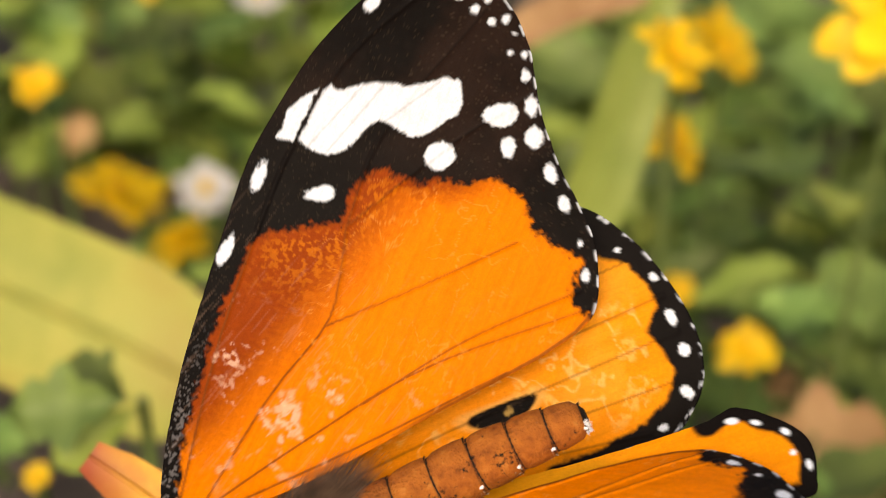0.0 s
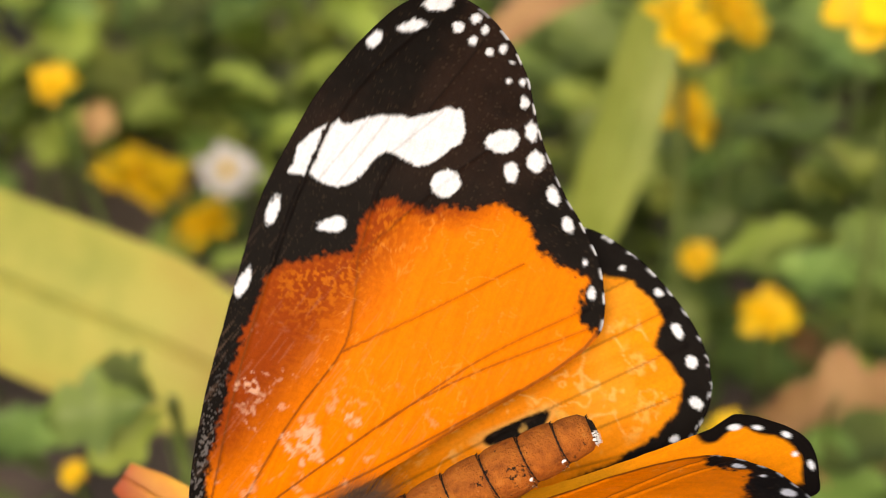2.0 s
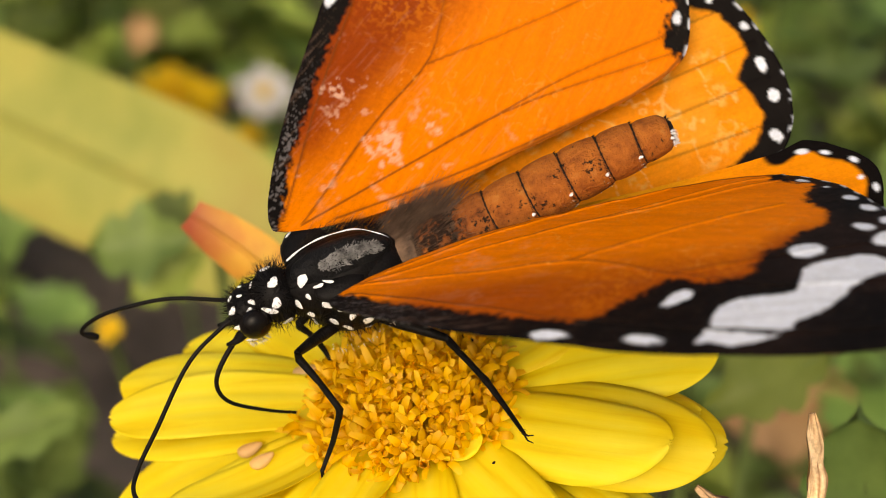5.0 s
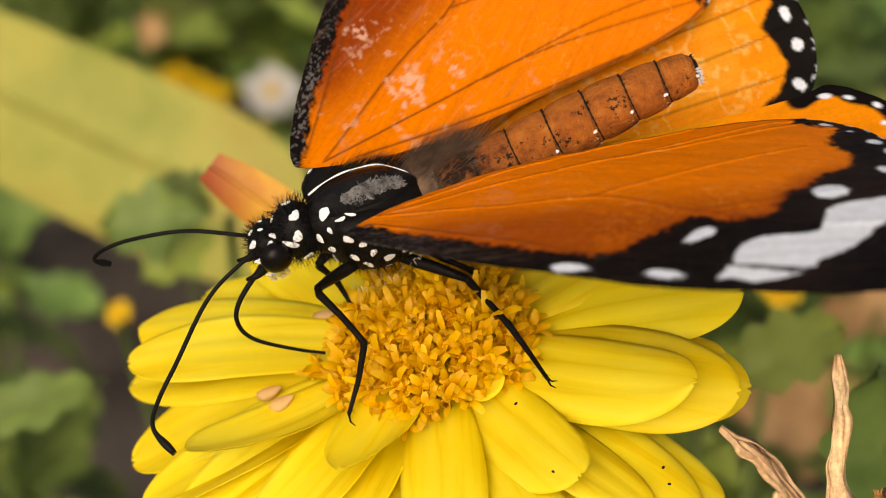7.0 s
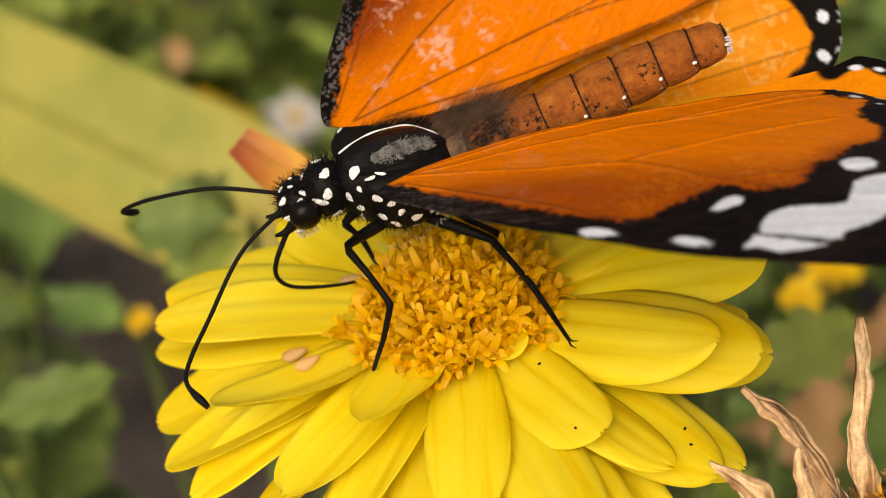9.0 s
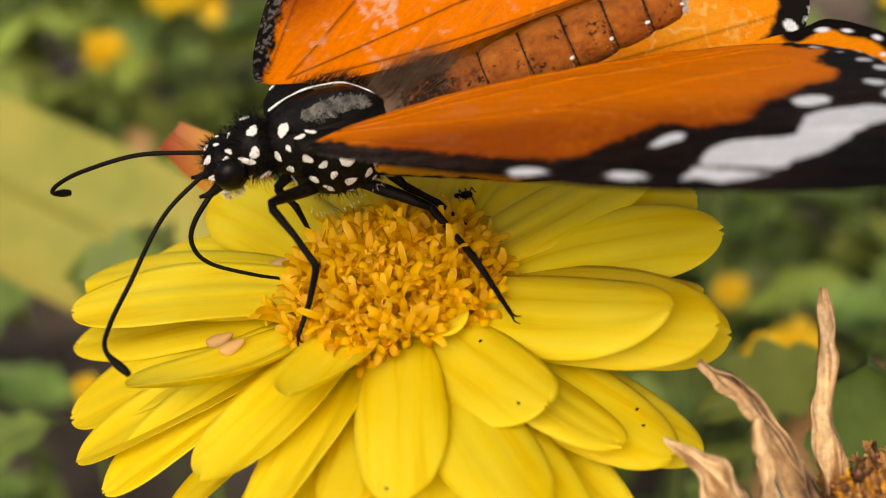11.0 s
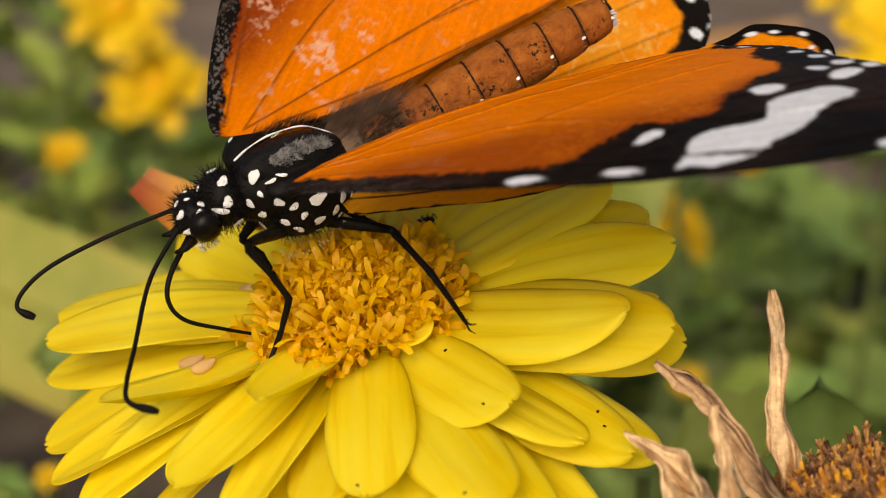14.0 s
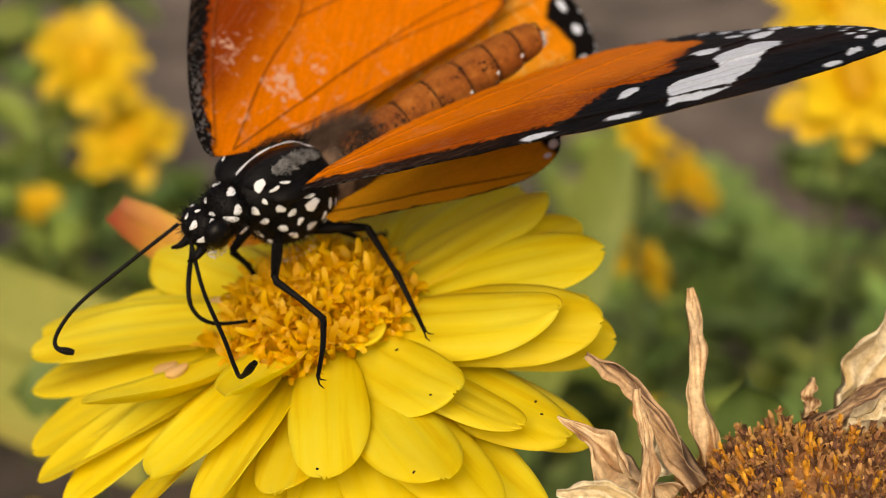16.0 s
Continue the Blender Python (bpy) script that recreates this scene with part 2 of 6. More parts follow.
link(rt, rt_pos.outputs["X"], rt_map.inputs["Value"])
rt_hue = rt.nodes["Hue/Saturation/Value"]
rt_old = rt_hue.inputs["Color"].links[0].from_socket
link(rt, mixed(rt, "MIX", rt_map.outputs[0], rt_old, (0.42, 0.1, 0.03)), rt_hue.inputs["Color"])
TAN = leafy("dead_leaf", [(0.3, (0.28, 0.15, 0.06)), (0.7, (0.5, 0.32, 0.15))], 60, 0.7, 0.2, 0.4, 0.2)
LIME = leafy("light_green_leaf", [(0.3, (0.24, 0.33, 0.05)), (0.7, (0.4, 0.48, 0.11))], 60, 0.5, 0.35, 0.2, 0.3)
STEM = leafy("green_stem", [(0.3, (0.08, 0.13, 0.03)), (0.7, (0.18, 0.24, 0.07))], 90, 0.55, 0.1, 0.3, 0.2)

# ---- ground ----
gx = np.concatenate([np.linspace(-30000, -200, 8), np.linspace(-100, 100, 81), np.linspace(200, 30000, 8)])
gv, nn = [], len(gx)
for y in gx:
    for x in gx:
        near = math.exp(-(x * x + y * y) / 12000)
        gv.append((x, y, GROUND + near * (2.5 * noise.noise(Vector((x * 0.06, y * 0.06, 0))) + 0.8 * noise.noise(Vector((x * 0.3, y * 0.3, 5))))))
ground = tagged(new("ground", build("ground", gv, grid_faces(nn, nn), [SOIL])), "brown garden soil under the plants", "ground", kind="structure")

# ---- butterfly ----
BODY = Matrix(((0.8643, -0.4533, -0.2180), (0.3517, 0.8544, -0.3824), (0.3596, 0.2538, 0.8979))).to_4x4()
BODY_AT = Vector((-0.80, -0.89, 1.27))
butterfly = holder("butterfly", Matrix.Translation(BODY_AT * CM) @ BODY, "orange butterfly with black white-spotted wing margins feeding on a flower", "butterfly")

ORANGE, DARKRED, INK, SNOW = (np.array(c) for c in ((0.78, 0.2, 0.004), (0.2, 0.028, 0.003), (0.006, 0.0045, 0.004), (0.75, 0.81, 0.91)))
FORE_O, FORE_U, FORE_V, FORE_N = (np.array(v) for v in ((-0.086, 0.719, -0.235), (0.8193, 0.4551, 0.3486), (0.5657, -0.7408, -0.3622), (-0.0934, -0.494, 0.8644)))
HIND_O, HIND_U, HIND_V, HIND_N = (np.array(v) for v in ((0.701, 0.364, -0.48), (0.9782, -0.2047, 0.0346), (-0.1702, -0.8864, -0.4303), (-0.1188, -0.415, 0.902)))
FAR_HINGE = np.array((-0.142, 0.423, 0.283))
NEAR_HINGE = np.array((-0.032, -0.503, 0.576))

FORE_EDGE = [(0, 0.02), (-0.02, -0.09), (0.15, -0.22), (0.55, -0.37), (0.99, -0.49), (1.44, -0.57), (2.02, -0.65), (2.57, -0.70), (3.01, -0.66), (3.44, -0.59), (3.78, -0.48), (4.11, -0.33), (4.34, -0.18), (4.49, 0.0), (4.53, 0.2), (4.49, 0.43), (4.40, 0.63), (4.29, 0.79), (4.14, 0.94), (3.95, 1.07), (3.80, 1.18), (3.63, 1.34), (3.46, 1.52), (3.32, 1.70), (3.11, 1.94), (2.92, 2.07), (2.73, 2.16), (2.57, 2.19), (2.39, 2.13), (2.10, 1.95), (1.74, 1.67), (1.36, 1.36), (0.95, 1.04), (0.58, 0.72), (0.25, 0.38)]
FORE_ORANGE = [(0.02, -0.02), (0.58, -0.25), (1.12, -0.36), (1.49, -0.41), (1.97, -0.42), (2.14, -0.32), (2.32, -0.06), (2.43, 0.16), (2.64, 0.11), (2.83, 0.17), (2.94, 0.27), (2.93, 0.55), (3.02, 0.66), (3.07, 0.87), (3.23, 1.10), (3.17, 1.31), (2.98, 1.50), (2.93, 1.73), (2.91, 1.92), (2.74, 1.96), (2.58, 1.97), (2.5, 2.4), (1.2, 1.9), (-0.3, 0.6)]
FORE_BANDS = [
    [(2.82, -0.57), (3.06, -0.57), (3.21, -0.50), (3.28, -0.42), (2.84, -0.45)],
    [(2.87, -0.41), (3.26, -0.39), (3.36, -0.35), (3.33, -0.28), (3.40, -0.19), (3.50, -0.04), (3.55, 0.13), (3.53, 0.21), (3.29, 0.15), (3.23, 0.06), (2.93, -0.06), (2.84, -0.17), (2.84, -0.28)],
    [(3.26, 0.1), (3.54, 0.15), (3.74, 0.41), (3.77, 0.54), (3.62, 0.63), (3.52, 0.61), (3.29, 0.46), (3.23, 0.37), (3.25, 0.24)],
]
# centre, half length, half width, turn in degrees
FORE_SPOTS = [(3.19, 0.62, .125, .105, 30), (2.56, -0.09, .12, .06, 55), (2.48, -0.57, .13, .05, 0), (1.86, -0.57, .125, .045, 0), (3.66, .92, .13, .09, 55), (3.79, 1.10, .08, .05, -30), (3.61, 1.21, .095, .07, -30), (3.46, 1.07, .085, .06, -25), (3.41, 1.44, .088, .05, -35), (3.25, 1.63, .07, .05, -35), (3.03, 1.87, .035, .025, 0), (2.82, 2.01, .045, .028, -20), (3.99, .96, .048, .036, -30), (4.12, .89, .03, .026, 0)]
FORE_DOTS = [(4.09, .79, .022), (4.23, .76, .024), (4.30, .66, .03), (4.24, .57, .025), (4.27, .42, .03), (4.37, .48, .032), (4.42, .38, .04), (4.32, .28, .045)]
FORE_TIPS = [(4.43, .07, .11, .058, 60), (4.21, -.06, .115, .045, 58), (4.02, -.29, .07, .045, 30)]
FORE_VEINS = [[(0.1, 0.1), (1.02, 0.2), (1.66, 0.36), (2.02, 0.31), (2.41, 0.19)], [(1.66, 0.36), (2.25, 0.91), (2.84, 1.43)], [(0.1, 0.1), (0.9, 0.62), (1.69, 1.19), (2.63, 2.17)], [(1.25, 0.86), (2.02, 1.40), (2.7, 2.02)], [(0.1, -0.05), (1.13, -0.3), (2.16, -0.42), (2.87, -0.43), (3.62, -0.3), (4.2, 0.0)], [(2.41, 0.19), (3.2, 0.16), (4.3, 0.5)], [(2.41, 0.19), (3.3, 0.66), (3.9, 1.08)], [(0.25, 0.3), (1.0, 1.0), (1.9, 1.76)]]

HIND_EDGE = [(-0.95, 0.3), (-0.95, -0.05), (-0.4, -0.35), (0.3, -0.8), (1.0, -1.2), (1.8, -1.5), (2.4, -1.52), (2.8, -1.3), (3.04, -0.95), (3.15, -0.66), (3.22, -0.35), (3.235, -0.05), (3.17, 0.22), (3.02, 0.43), (2.75, 0.6), (2.3, 0.66), (1.8, 0.58), (1.2, 0.5), (0.5, 0.48), (0, 0.48), (-0.5, 0.45)]
HIND_INNER = [(-1, 1.2), (-1, -0.9), (1.0, -1.9), (2.0, -1.3), (2.6, -1.0), (2.93, -0.78), (3.02, -0.57), (3.02, -0.40), (2.87, -0.25), (2.93, -0.05), (2.95, 0.13), (2.82, 0.31), (2.61, 0.40), (2.2, 0.46), (1.8, 0.44), (1.2, 0.7)]
HIND_SPOTS = [(2.90, -.91, .042, .035, 0), (3.08, -.61, .056, .05, 40), (3.09, -.28, .078, .05, 80), (3.09, 0, .06, .055, 60), (2.99, .32, .07, .05, 60), (2.72, .5, .06, .035, 20), (2.4, .56, .05, .03, 5), (2.1, .55, .04, .03, 0), (2.5, -1.35, .04, .03, 0)]
HIND_VEINS = [[(0, 0), (1.2, -0.35), (3.1, -0.45)], [(0, 0), (1.4, -0.1), (3.1, -0.15)], [(0, 0.05), (1.5, 0.15), (2.95, 0.2)], [(0, -0.1), (1.3, -0.7), (2.9, -0.8)], [(0, 0.1), (1.3, 0.3), (2.6, 0.5)]]


def spot_dist(u, v, spot):
    cu, cv, a, b, turn = spot
    c, s = math.cos(radians(turn)), math.sin(radians(turn))
    x, y = (u - cu) * c + (v - cv) * s, -(u - cu) * s + (v - cv) * c
    return (np.sqrt((x / a) ** 2 + (y / b) ** 2) - 1) * min(a, b)


def fore_colours(u, v, worn=1.0, deep=1.0):
    wob = (fbm(u * 9, v * 9) - 0.5) * 0.05 + (fbm(u * 45, v * 45, 2) - 0.5) * 0.03
    edge = poly_dist(u, v, FORE_ORANGE) + wob
    grain = fbm(u * 60, v * 22, 3)
    red = ramp(0.42 - v + 0.26 * (u - 1.2), -0.06, 0.66) * ramp(u, 0.1, 0.75)
    red = np.maximum(red, 0.95 * ramp(edge + 0.05 * (grain - 0.5), -0.26, -0.02) * ramp(2.9 - v, 1.5, 2.3) * ramp(u, 0.8, 2.0))
    red = np.clip(red * deep * (0.9 + 0.2 * grain), 0, 0.95)
    streak = fbm(u * 3 + 9, v * 30)
    col = ORANGE * (0.86 + 0.28 * streak[:, None]) * (1 - red[:, None]) + DARKRED * 1.15 * red[:, None]
    brown = np.array((0.013, 0.006, 0.004)) * ramp(fbm(u * 2.2, v * 2.2), 0.35, 0.7)[:, None] * ramp(u, 2.6, 3.6)[:, None]
    dark = INK + brown
    # golden scales stippled over the red, ever thinner towards the black
    gold = ramp(fbm(u * 38 + 6, v * 38, 3), 0.5, 0.64) * red * ramp(u, 1.5, 2.2) * (0.4 - 0.36 * ramp(edge, -0.14, 0.0))
    col = col * (1 - gold[:, None]) + np.array((0.8, 0.25, 0.01)) * gold[:, None]
    soot = edge + 0.09 * (fbm(u * 26 + 2, v * 26, 3) - 0.5)
    k = ramp(soot, -0.03, 0.022)[:, None]
    col = col * (1 - k) + dark * k
    white = np.full(u.shape, 9.0)
    for b in FORE_BANDS:
        white = np.minimum(white, poly_dist(u, v, b))
    for s in FORE_SPOTS + FORE_TIPS:
        white = np.minimum(white, spot_dist(u, v, s))
    for cu, cv, r in FORE_DOTS:
        white = np.minimum(white, np.hypot(u - cu, v - cv) - r)
    cut = np.full(u.shape, 9.0)
    for line in ([(2.8, -0.45), (3.4, -0.36)], [(2.8, -0.2), (3.5, 0.02)], [(3.2, 0.1), (3.7, 0.4)], [(2.84, -0.33), (3.45, -0.12)]):
        cut = np.minimum(cut, poly_dist(u, v, line, False))
    white = white + wob * 0.7 + 0.015 * (fbm(u * 16 + 5, v * 16) - 0.5)
    snow = SNOW * (0.88 + 0.14 * fbm(u * 20, v * 20))[:, None] * (0.78 + 0.22 * ramp(cut, 0.003, 0.014))[:, None]
    k = (1 - ramp(white, -0.012, 0.008))[:, None]
    col = col * (1 - k) + snow * k
    vein = np.full(u.shape, 9.0)
    for line in FORE_VEINS:
        vein = np.minimum(vein, poly_dist(u, v, [tuple(q) for q in smooth_line(line, 14)], False))
    k = (1 - ramp(vein, 0.003, 0.014))[:, None] * (0.55 + 0.25 * ramp(2.2 - u, 0, 0.6))[:, None] * ramp(white, -0.01, 0.02)[:, None]
    root_hue = (ramp(3.0 - u, 0, 0.8) * (1 - ramp(edge, -0.02, 0.03)))[:, None]
    col = col * (1 - k) + (INK * (1 - root_hue) + np.array((0.17, 0.045, 0.008)) * root_hue) * k
    # rubbed scales near the root
    rub = 0.6 * ramp(fbm(u * 9 + 3, v * 9), 0.64, 0.74) * ramp(1.9 - u, 0, 0.9) * ramp(u, 0.15, 0.5)
    for cu, cv, r in ((1.14, -0.2, 0.12), (0.9, 0.39, 0.16), (1.25, 0.62, 0.07)):
        rub = np.maximum(rub, ramp(r - np.hypot(u - cu, v - cv) + 0.35 * (fbm(u * 14, v * 14) - 0.5), 0, 0.08))
    rub = rub * ramp(fbm(u * 30, v * 30, 3), 0.4, 0.6) * 0.75 * worn * (1 - ramp(edge, -0.03, 0.0))
    rub = np.maximum(rub, 0.07 * ramp(fbm(u * 4 + 7, (v - 0.25 * u) * 48, 3), 0.66, 0.78) * ramp(2.6 - u, 0, 0.8))
    col = col * (1 - rub[:, None]) + np.array((0.74, 0.46, 0.32)) * rub[:, None]
    # fine scratches in the scales, and grey wear on the black front edge near the root
    lines = 1 - np.abs(fbm(u * 5.5 + 2, v * 5.5, 3) - 0.5) * 2
    scratch = ramp(lines, 0.965, 0.995) * ramp(fbm(u * 3 + 4, v * 3), 0.42, 0.58) * ramp(-edge, 0.0, 0.1) * ramp(u, 0.9, 1.5) * 0.4
    col = col * (1 - scratch[:, None]) + np.array((0.84, 0.36, 0.07)) * scratch[:, None]
    grey = ramp(fbm(u * 48, v * 70 + 3, 3), 0.58, 0.68) * ramp(edge, 0.0, 0.03) * ramp(1.5 - u, 0, 0.9) * ramp(0.1 - v, 0, 0.2) * (0.15 + 0.25 * worn)
    col = col * (1 - grey[:, None]) + np.array((0.3, 0.28, 0.28)) * grey[:, None]
    # pale fringe broken into dashes along the outer margin, and dusty specks on the dark tip
    rim = poly_dist(u, v, FORE_EDGE)
    dash = ramp(np.sin(u * 26 - v * 19), 0.1, 0.5) * ramp(rim, -0.02, -0.006) * ramp(v - 0.12 * u, -0.4, 0.3) * ramp(u, 2.45, 2.6)
    col = col * (1 - 0.75 * dash[:, None]) + SNOW * 0.75 * dash[:, None]
    seam = (1 - ramp(np.abs(rim + 0.012), 0.006, 0.022)) * ramp(v, 0.9, 1.5) * ramp(2.75 - u, 0, 0.3) * 0.7
    col = col * (1 - seam[:, None]) + np.array((0.08, 0.025, 0.01)) * seam[:, None]
    dust = ramp(fbm(u * 55 + 3, v * 55, 2), 0.74, 0.8) * ramp(edge, 0.0, 0.1) * 0.035
    col = col * (1 - dust[:, None]) + np.array((0.5, 0.35, 0.22)) * dust[:, None]
    return col, vein


def near_fore_colours(u, v):
    return fore_colours(u, v - 0.06 * ramp(1.78 - u, 0, 0.4) * ramp(0.3 - v, 0, 0.4), 0.15, 0.78)


def hind_colours(u, v):
    wob = (fbm(u * 10, v * 10) - 0.5) * 0.06 + (fbm(u * 45, v * 45, 2) - 0.5) * 0.02
    edge = poly_dist(u, v, HIND_INNER) + wob
    col = np.array((0.82, 0.27, 0.008)) * (0.86 + 0.28 * fbm(u * 3, v * 14))[:, None]
    pale = (ramp(fbm(u * 2.5, v * 2.5 + 4), 0.42, 0.7) * 0.55)[:, None]
    col = col * (1 - pale) + np.array((0.8, 0.36, 0.03)) * pale
    k = ramp(edge, -0.02, 0.025)[:, None]
    col = col * (1 - k) + INK * k
    white = np.full(u.shape, 9.0)
    for s in HIND_SPOTS:
        white = np.minimum(white, spot_dist(u, v, s))
    k = (1 - ramp(white + wob * 0.7 + 0.008, -0.008, 0.006))[:, None]
    col = col * (1 - k) + SNOW * k
    # dark scent patch, ragged and arched, and pale worn streaks
    patch = np.hypot((u - 1.6) / 0.29, (v + 0.05 + 0.5 * (u - 1.6) ** 2) / 0.085) + wob * 1.5
    halo = ((1 - ramp(patch, 1.15, 1.5)) * 0.45)[:, None]
    col = col * (1 - halo) + np.array((0.8, 0.5, 0.16)) * halo
    k = 1 - ramp(patch, 0.92, 1.08)
    col = col * (1 - k[:, None]) + (INK + np.array((0.014, 0.01, 0.008)) * ramp(fbm(u * 9, v * 60), 0.5, 0.7)[:, None]) * k[:, None]
    wear = ramp(fbm(u * 6 + 1, v * 6 + 9), 0.53, 0.68) * ramp(fbm(u * 22, v * 22), 0.42, 0.62) * ramp(-edge, 0.02, 0.1) * 0.5
    col = col * (1 - wear[:, None]) + np.array((0.82, 0.52, 0.14)) * wear[:, None]
    lines = 1 - np.abs(fbm(u * 4 + 8, v * 4, 3) - 0.5) * 2
    crack = ramp(lines, 0.955, 0.99) * ramp(fbm(u * 3 + 1, v * 3 + 2), 0.4, 0.55) * ramp(-edge, 0.03, 0.1) * 0.5
    col = col * (1 - crack[:, None]) + np.array((0.85, 0.56, 0.2)) * crack[:, None]
    rim = poly_dist(u, v, HIND_EDGE)
    dash = ramp(np.sin(v * 30 + u * 4), 0.0, 0.5) * ramp(rim, -0.022, -0.008) * ramp(u, 2.6, 2.8) * ramp(fbm(u * 30, v * 30), 0.38, 0.5)
    col = col * (1 - 0.7 * dash[:, None]) + SNOW * 0.7 * dash[:, None]
    vein = np.full(u.shape, 9.0)
    for line in HIND_VEINS:
        vein = np.minimum(vein, poly_dist(u, v, [tuple(q) for q in smooth_line(line, 12)], False))
    k = (1 - ramp(vein, 0.004, 0.014))[:, None] * 0.45
    col = col * (1 - k) + INK * k
    return col, vein


def wing_mesh(name, edge, centre, colours, place, mirror, rings=110, spokes=640):
    """A thin wing: two skins over the outline, with veins in relief."""
    line = smooth_line(edge + [edge[0]], spokes + 1)[:-1]
    step = np.linalg.norm(np.diff(np.vstack([line, line[:1]]), axis=0), axis=1)
    arc = np.concatenate([[0], np.cumsum(step)])
    total = arc[-1]
    even = np.linspace(0, total, spokes, endpoint=False)
    closed = np.vstack([line, line[:1]])
    line = np.stack([np.interp(even, arc, closed[:, k]) for k in (0, 1)], 1)
    line += (0.007 * (fbm(even * 14, even * 0) - 0.5))[:, None]
    c = np.array(centre)
    t = np.concatenate([[0.0], np.linspace(0.02, 1, rings - 1) ** 0.75])
    uv = (c + t[1:, None, None] * (line - c)).reshape(-1, 2)
    uv = np.vstack([c[None], uv])
    u, v = uv[:, 0], uv[:, 1]
    col, vein = colours(u, v)
    lift = 0.012 * (1 - ramp(vein, 0, 0.03)) + 0.03 * (fbm(u * 2.3, v * 2.3) - 0.5) + 0.008 * (fbm(u * 9, v * 9) - 0.5)
    top = place(u, v, lift)
    low = place(u, v, lift - 0.012)
    n = len(u)
    fs = [(0, 1 + (j + 1) % spokes, 1 + j) for j in range(spokes)]
    a = np.arange(spokes)
    b = (a + 1) % spokes
    for i in range(rings - 2):
        s, w = 1 + i * spokes, 1 + (i + 1) * spokes
        fs += np.stack([s + a, s + b, w + b, w + a], 1).tolist()
    fs2 = [tuple(n + k for k in reversed(q)) for q in fs]
    s = 1 + (rings - 2) * spokes
    rim = np.stack([s + a, s + b, n + s + b, n + s + a], 1).tolist()
    verts = np.vstack([top, low])
    faces = fs + fs2 + rim
    if mirror:
        verts = verts * [1, -1, 1]
        faces = [tuple(reversed(q)) for q in faces]
    under = col * np.array((0.9, 1.1, 1.0)) * 0.9
    where = np.stack([u, v, 0 * u], 1)
    return build(name, verts, faces, [WING], colours=np.vstack([col, under]), extra=np.vstack([where, where + [9, 9, 0]]))


def fore_place(bend, camber):
    def place(u, v, lift):
        z = 0.6 + bend * (-0.6 * u + 0.122 * u * u) + camber * v * v + lift
        return FORE_O + u[:, None] * FORE_U + v[:, None] * FORE_V + z[:, None] * FORE_N - FAR_HINGE
    return place


def hind_place(sink, fold=0.0):
    def place(u, v, lift):
        z = sink * (0.2 + 0.8 * ramp(u, -0.6, 1.8)) + 0.05 * np.sin(u * 1.1) - fold * np.maximum(0, v + 0.25) ** 2 + lift
        return HIND_O + u[:, None] * HIND_U + v[:, None] * HIND_V + z[:, None] * HIND_N - FAR_HINGE
    return place


part("forewing", wing_mesh("forewing", FORE_EDGE, (2.3, 0.55), fore_colours, fore_place(1.0, 0), False), butterfly, at_cm(*FAR_HINGE), "orange forewing with black tip and white band")
near_forewing = part("forewing", wing_mesh("forewing", FORE_EDGE, (2.3, 0.55), near_fore_colours, fore_place(-0.2, -0.05), True), butterfly, at_cm(*NEAR_HINGE), "orange forewing with black tip and white band")
part("hindwing", wing_mesh("hindwing", HIND_EDGE, (1.6, -0.4), hind_colours, hind_place(-0.33), False, 90, 520), butterfly, at_cm(*FAR_HINGE), "yellow-orange hindwing with spotted black margin")
# the near hindwing hangs a little below its forewing; its inner half stays folded away
NEAR_HIND_EDGE = [(0.75, -0.75), (0.8, -0.98), (1.0, -1.1), (1.4, -1.3), (1.8, -1.5), (2.3, -1.62), (2.7, -1.5), (3.0, -1.18), (3.3, -1.2), (3.8, -1.42), (4.3, -1.62), (4.43, -1.5), (4.5, -1.25), (4.4, -1.02), (4.14, -0.78), (3.9, -0.8), (3.0, -0.74), (2.0, -0.62), (1.2, -0.6)]
NEAR_HIND_VEIN = [(0.8, -0.8), (1.0, -0.92), (1.2, -1.03), (1.6, -1.22), (2.1, -1.47), (2.35, -1.58)]


def near_hind_colours(u, v):
    warm = ramp(u, 2.9, 3.5)[:, None]
    col = (np.array((0.62, 0.27, 0.012)) * (1 - warm) + np.array((0.8, 0.26, 0.008)) * warm) * (0.85 + 0.3 * fbm(u * 3, v * 14))[:, None]
    rim = poly_dist(u, v, [tuple(q) for q in smooth_line(NEAR_HIND_EDGE[1:16], 80)], False)
    wob = (fbm(u * 10, v * 10) - 0.5) * 0.05
    k = np.maximum(1 - ramp(rim + wob, 0.008, 0.02), (1 - ramp(rim + wob - 0.05 * ramp(3.3 - u, 0, 0.3), 0.1, 0.14)) * ramp(u, 2.62, 2.7))[:, None]
    col = col * (1 - k) + INK * k
    white = np.full(u.shape, 9.0)
    for sp in ((2.74, -1.38, 0.07, 0.04, 45), (2.9, -1.14, 0.06, 0.04, 55), (2.6, -1.48, 0.04, 0.03, 20), (4.07, -0.87, 0.05, 0.028, -20), (4.22, -0.95, 0.04, 0.02, -40), (4.38, -1.1, 0.038, 0.024, -60), (4.36, -1.27, 0.024, 0.02, 0), (4.42, -1.4, 0.04, 0.024, 80)):
        white = np.minimum(white, spot_dist(u, v, sp))
    k = (1 - ramp(white, -0.01, 0.008))[:, None]
    col = col * (1 - k) + SNOW * k
    vein = poly_dist(u, v, [tuple(q) for q in smooth_line(NEAR_HIND_VEIN, 30)], False)
    k = (1 - ramp(vein, 0.006, 0.014))[:, None] * 0.85
    return col * (1 - k) + INK * k, vein


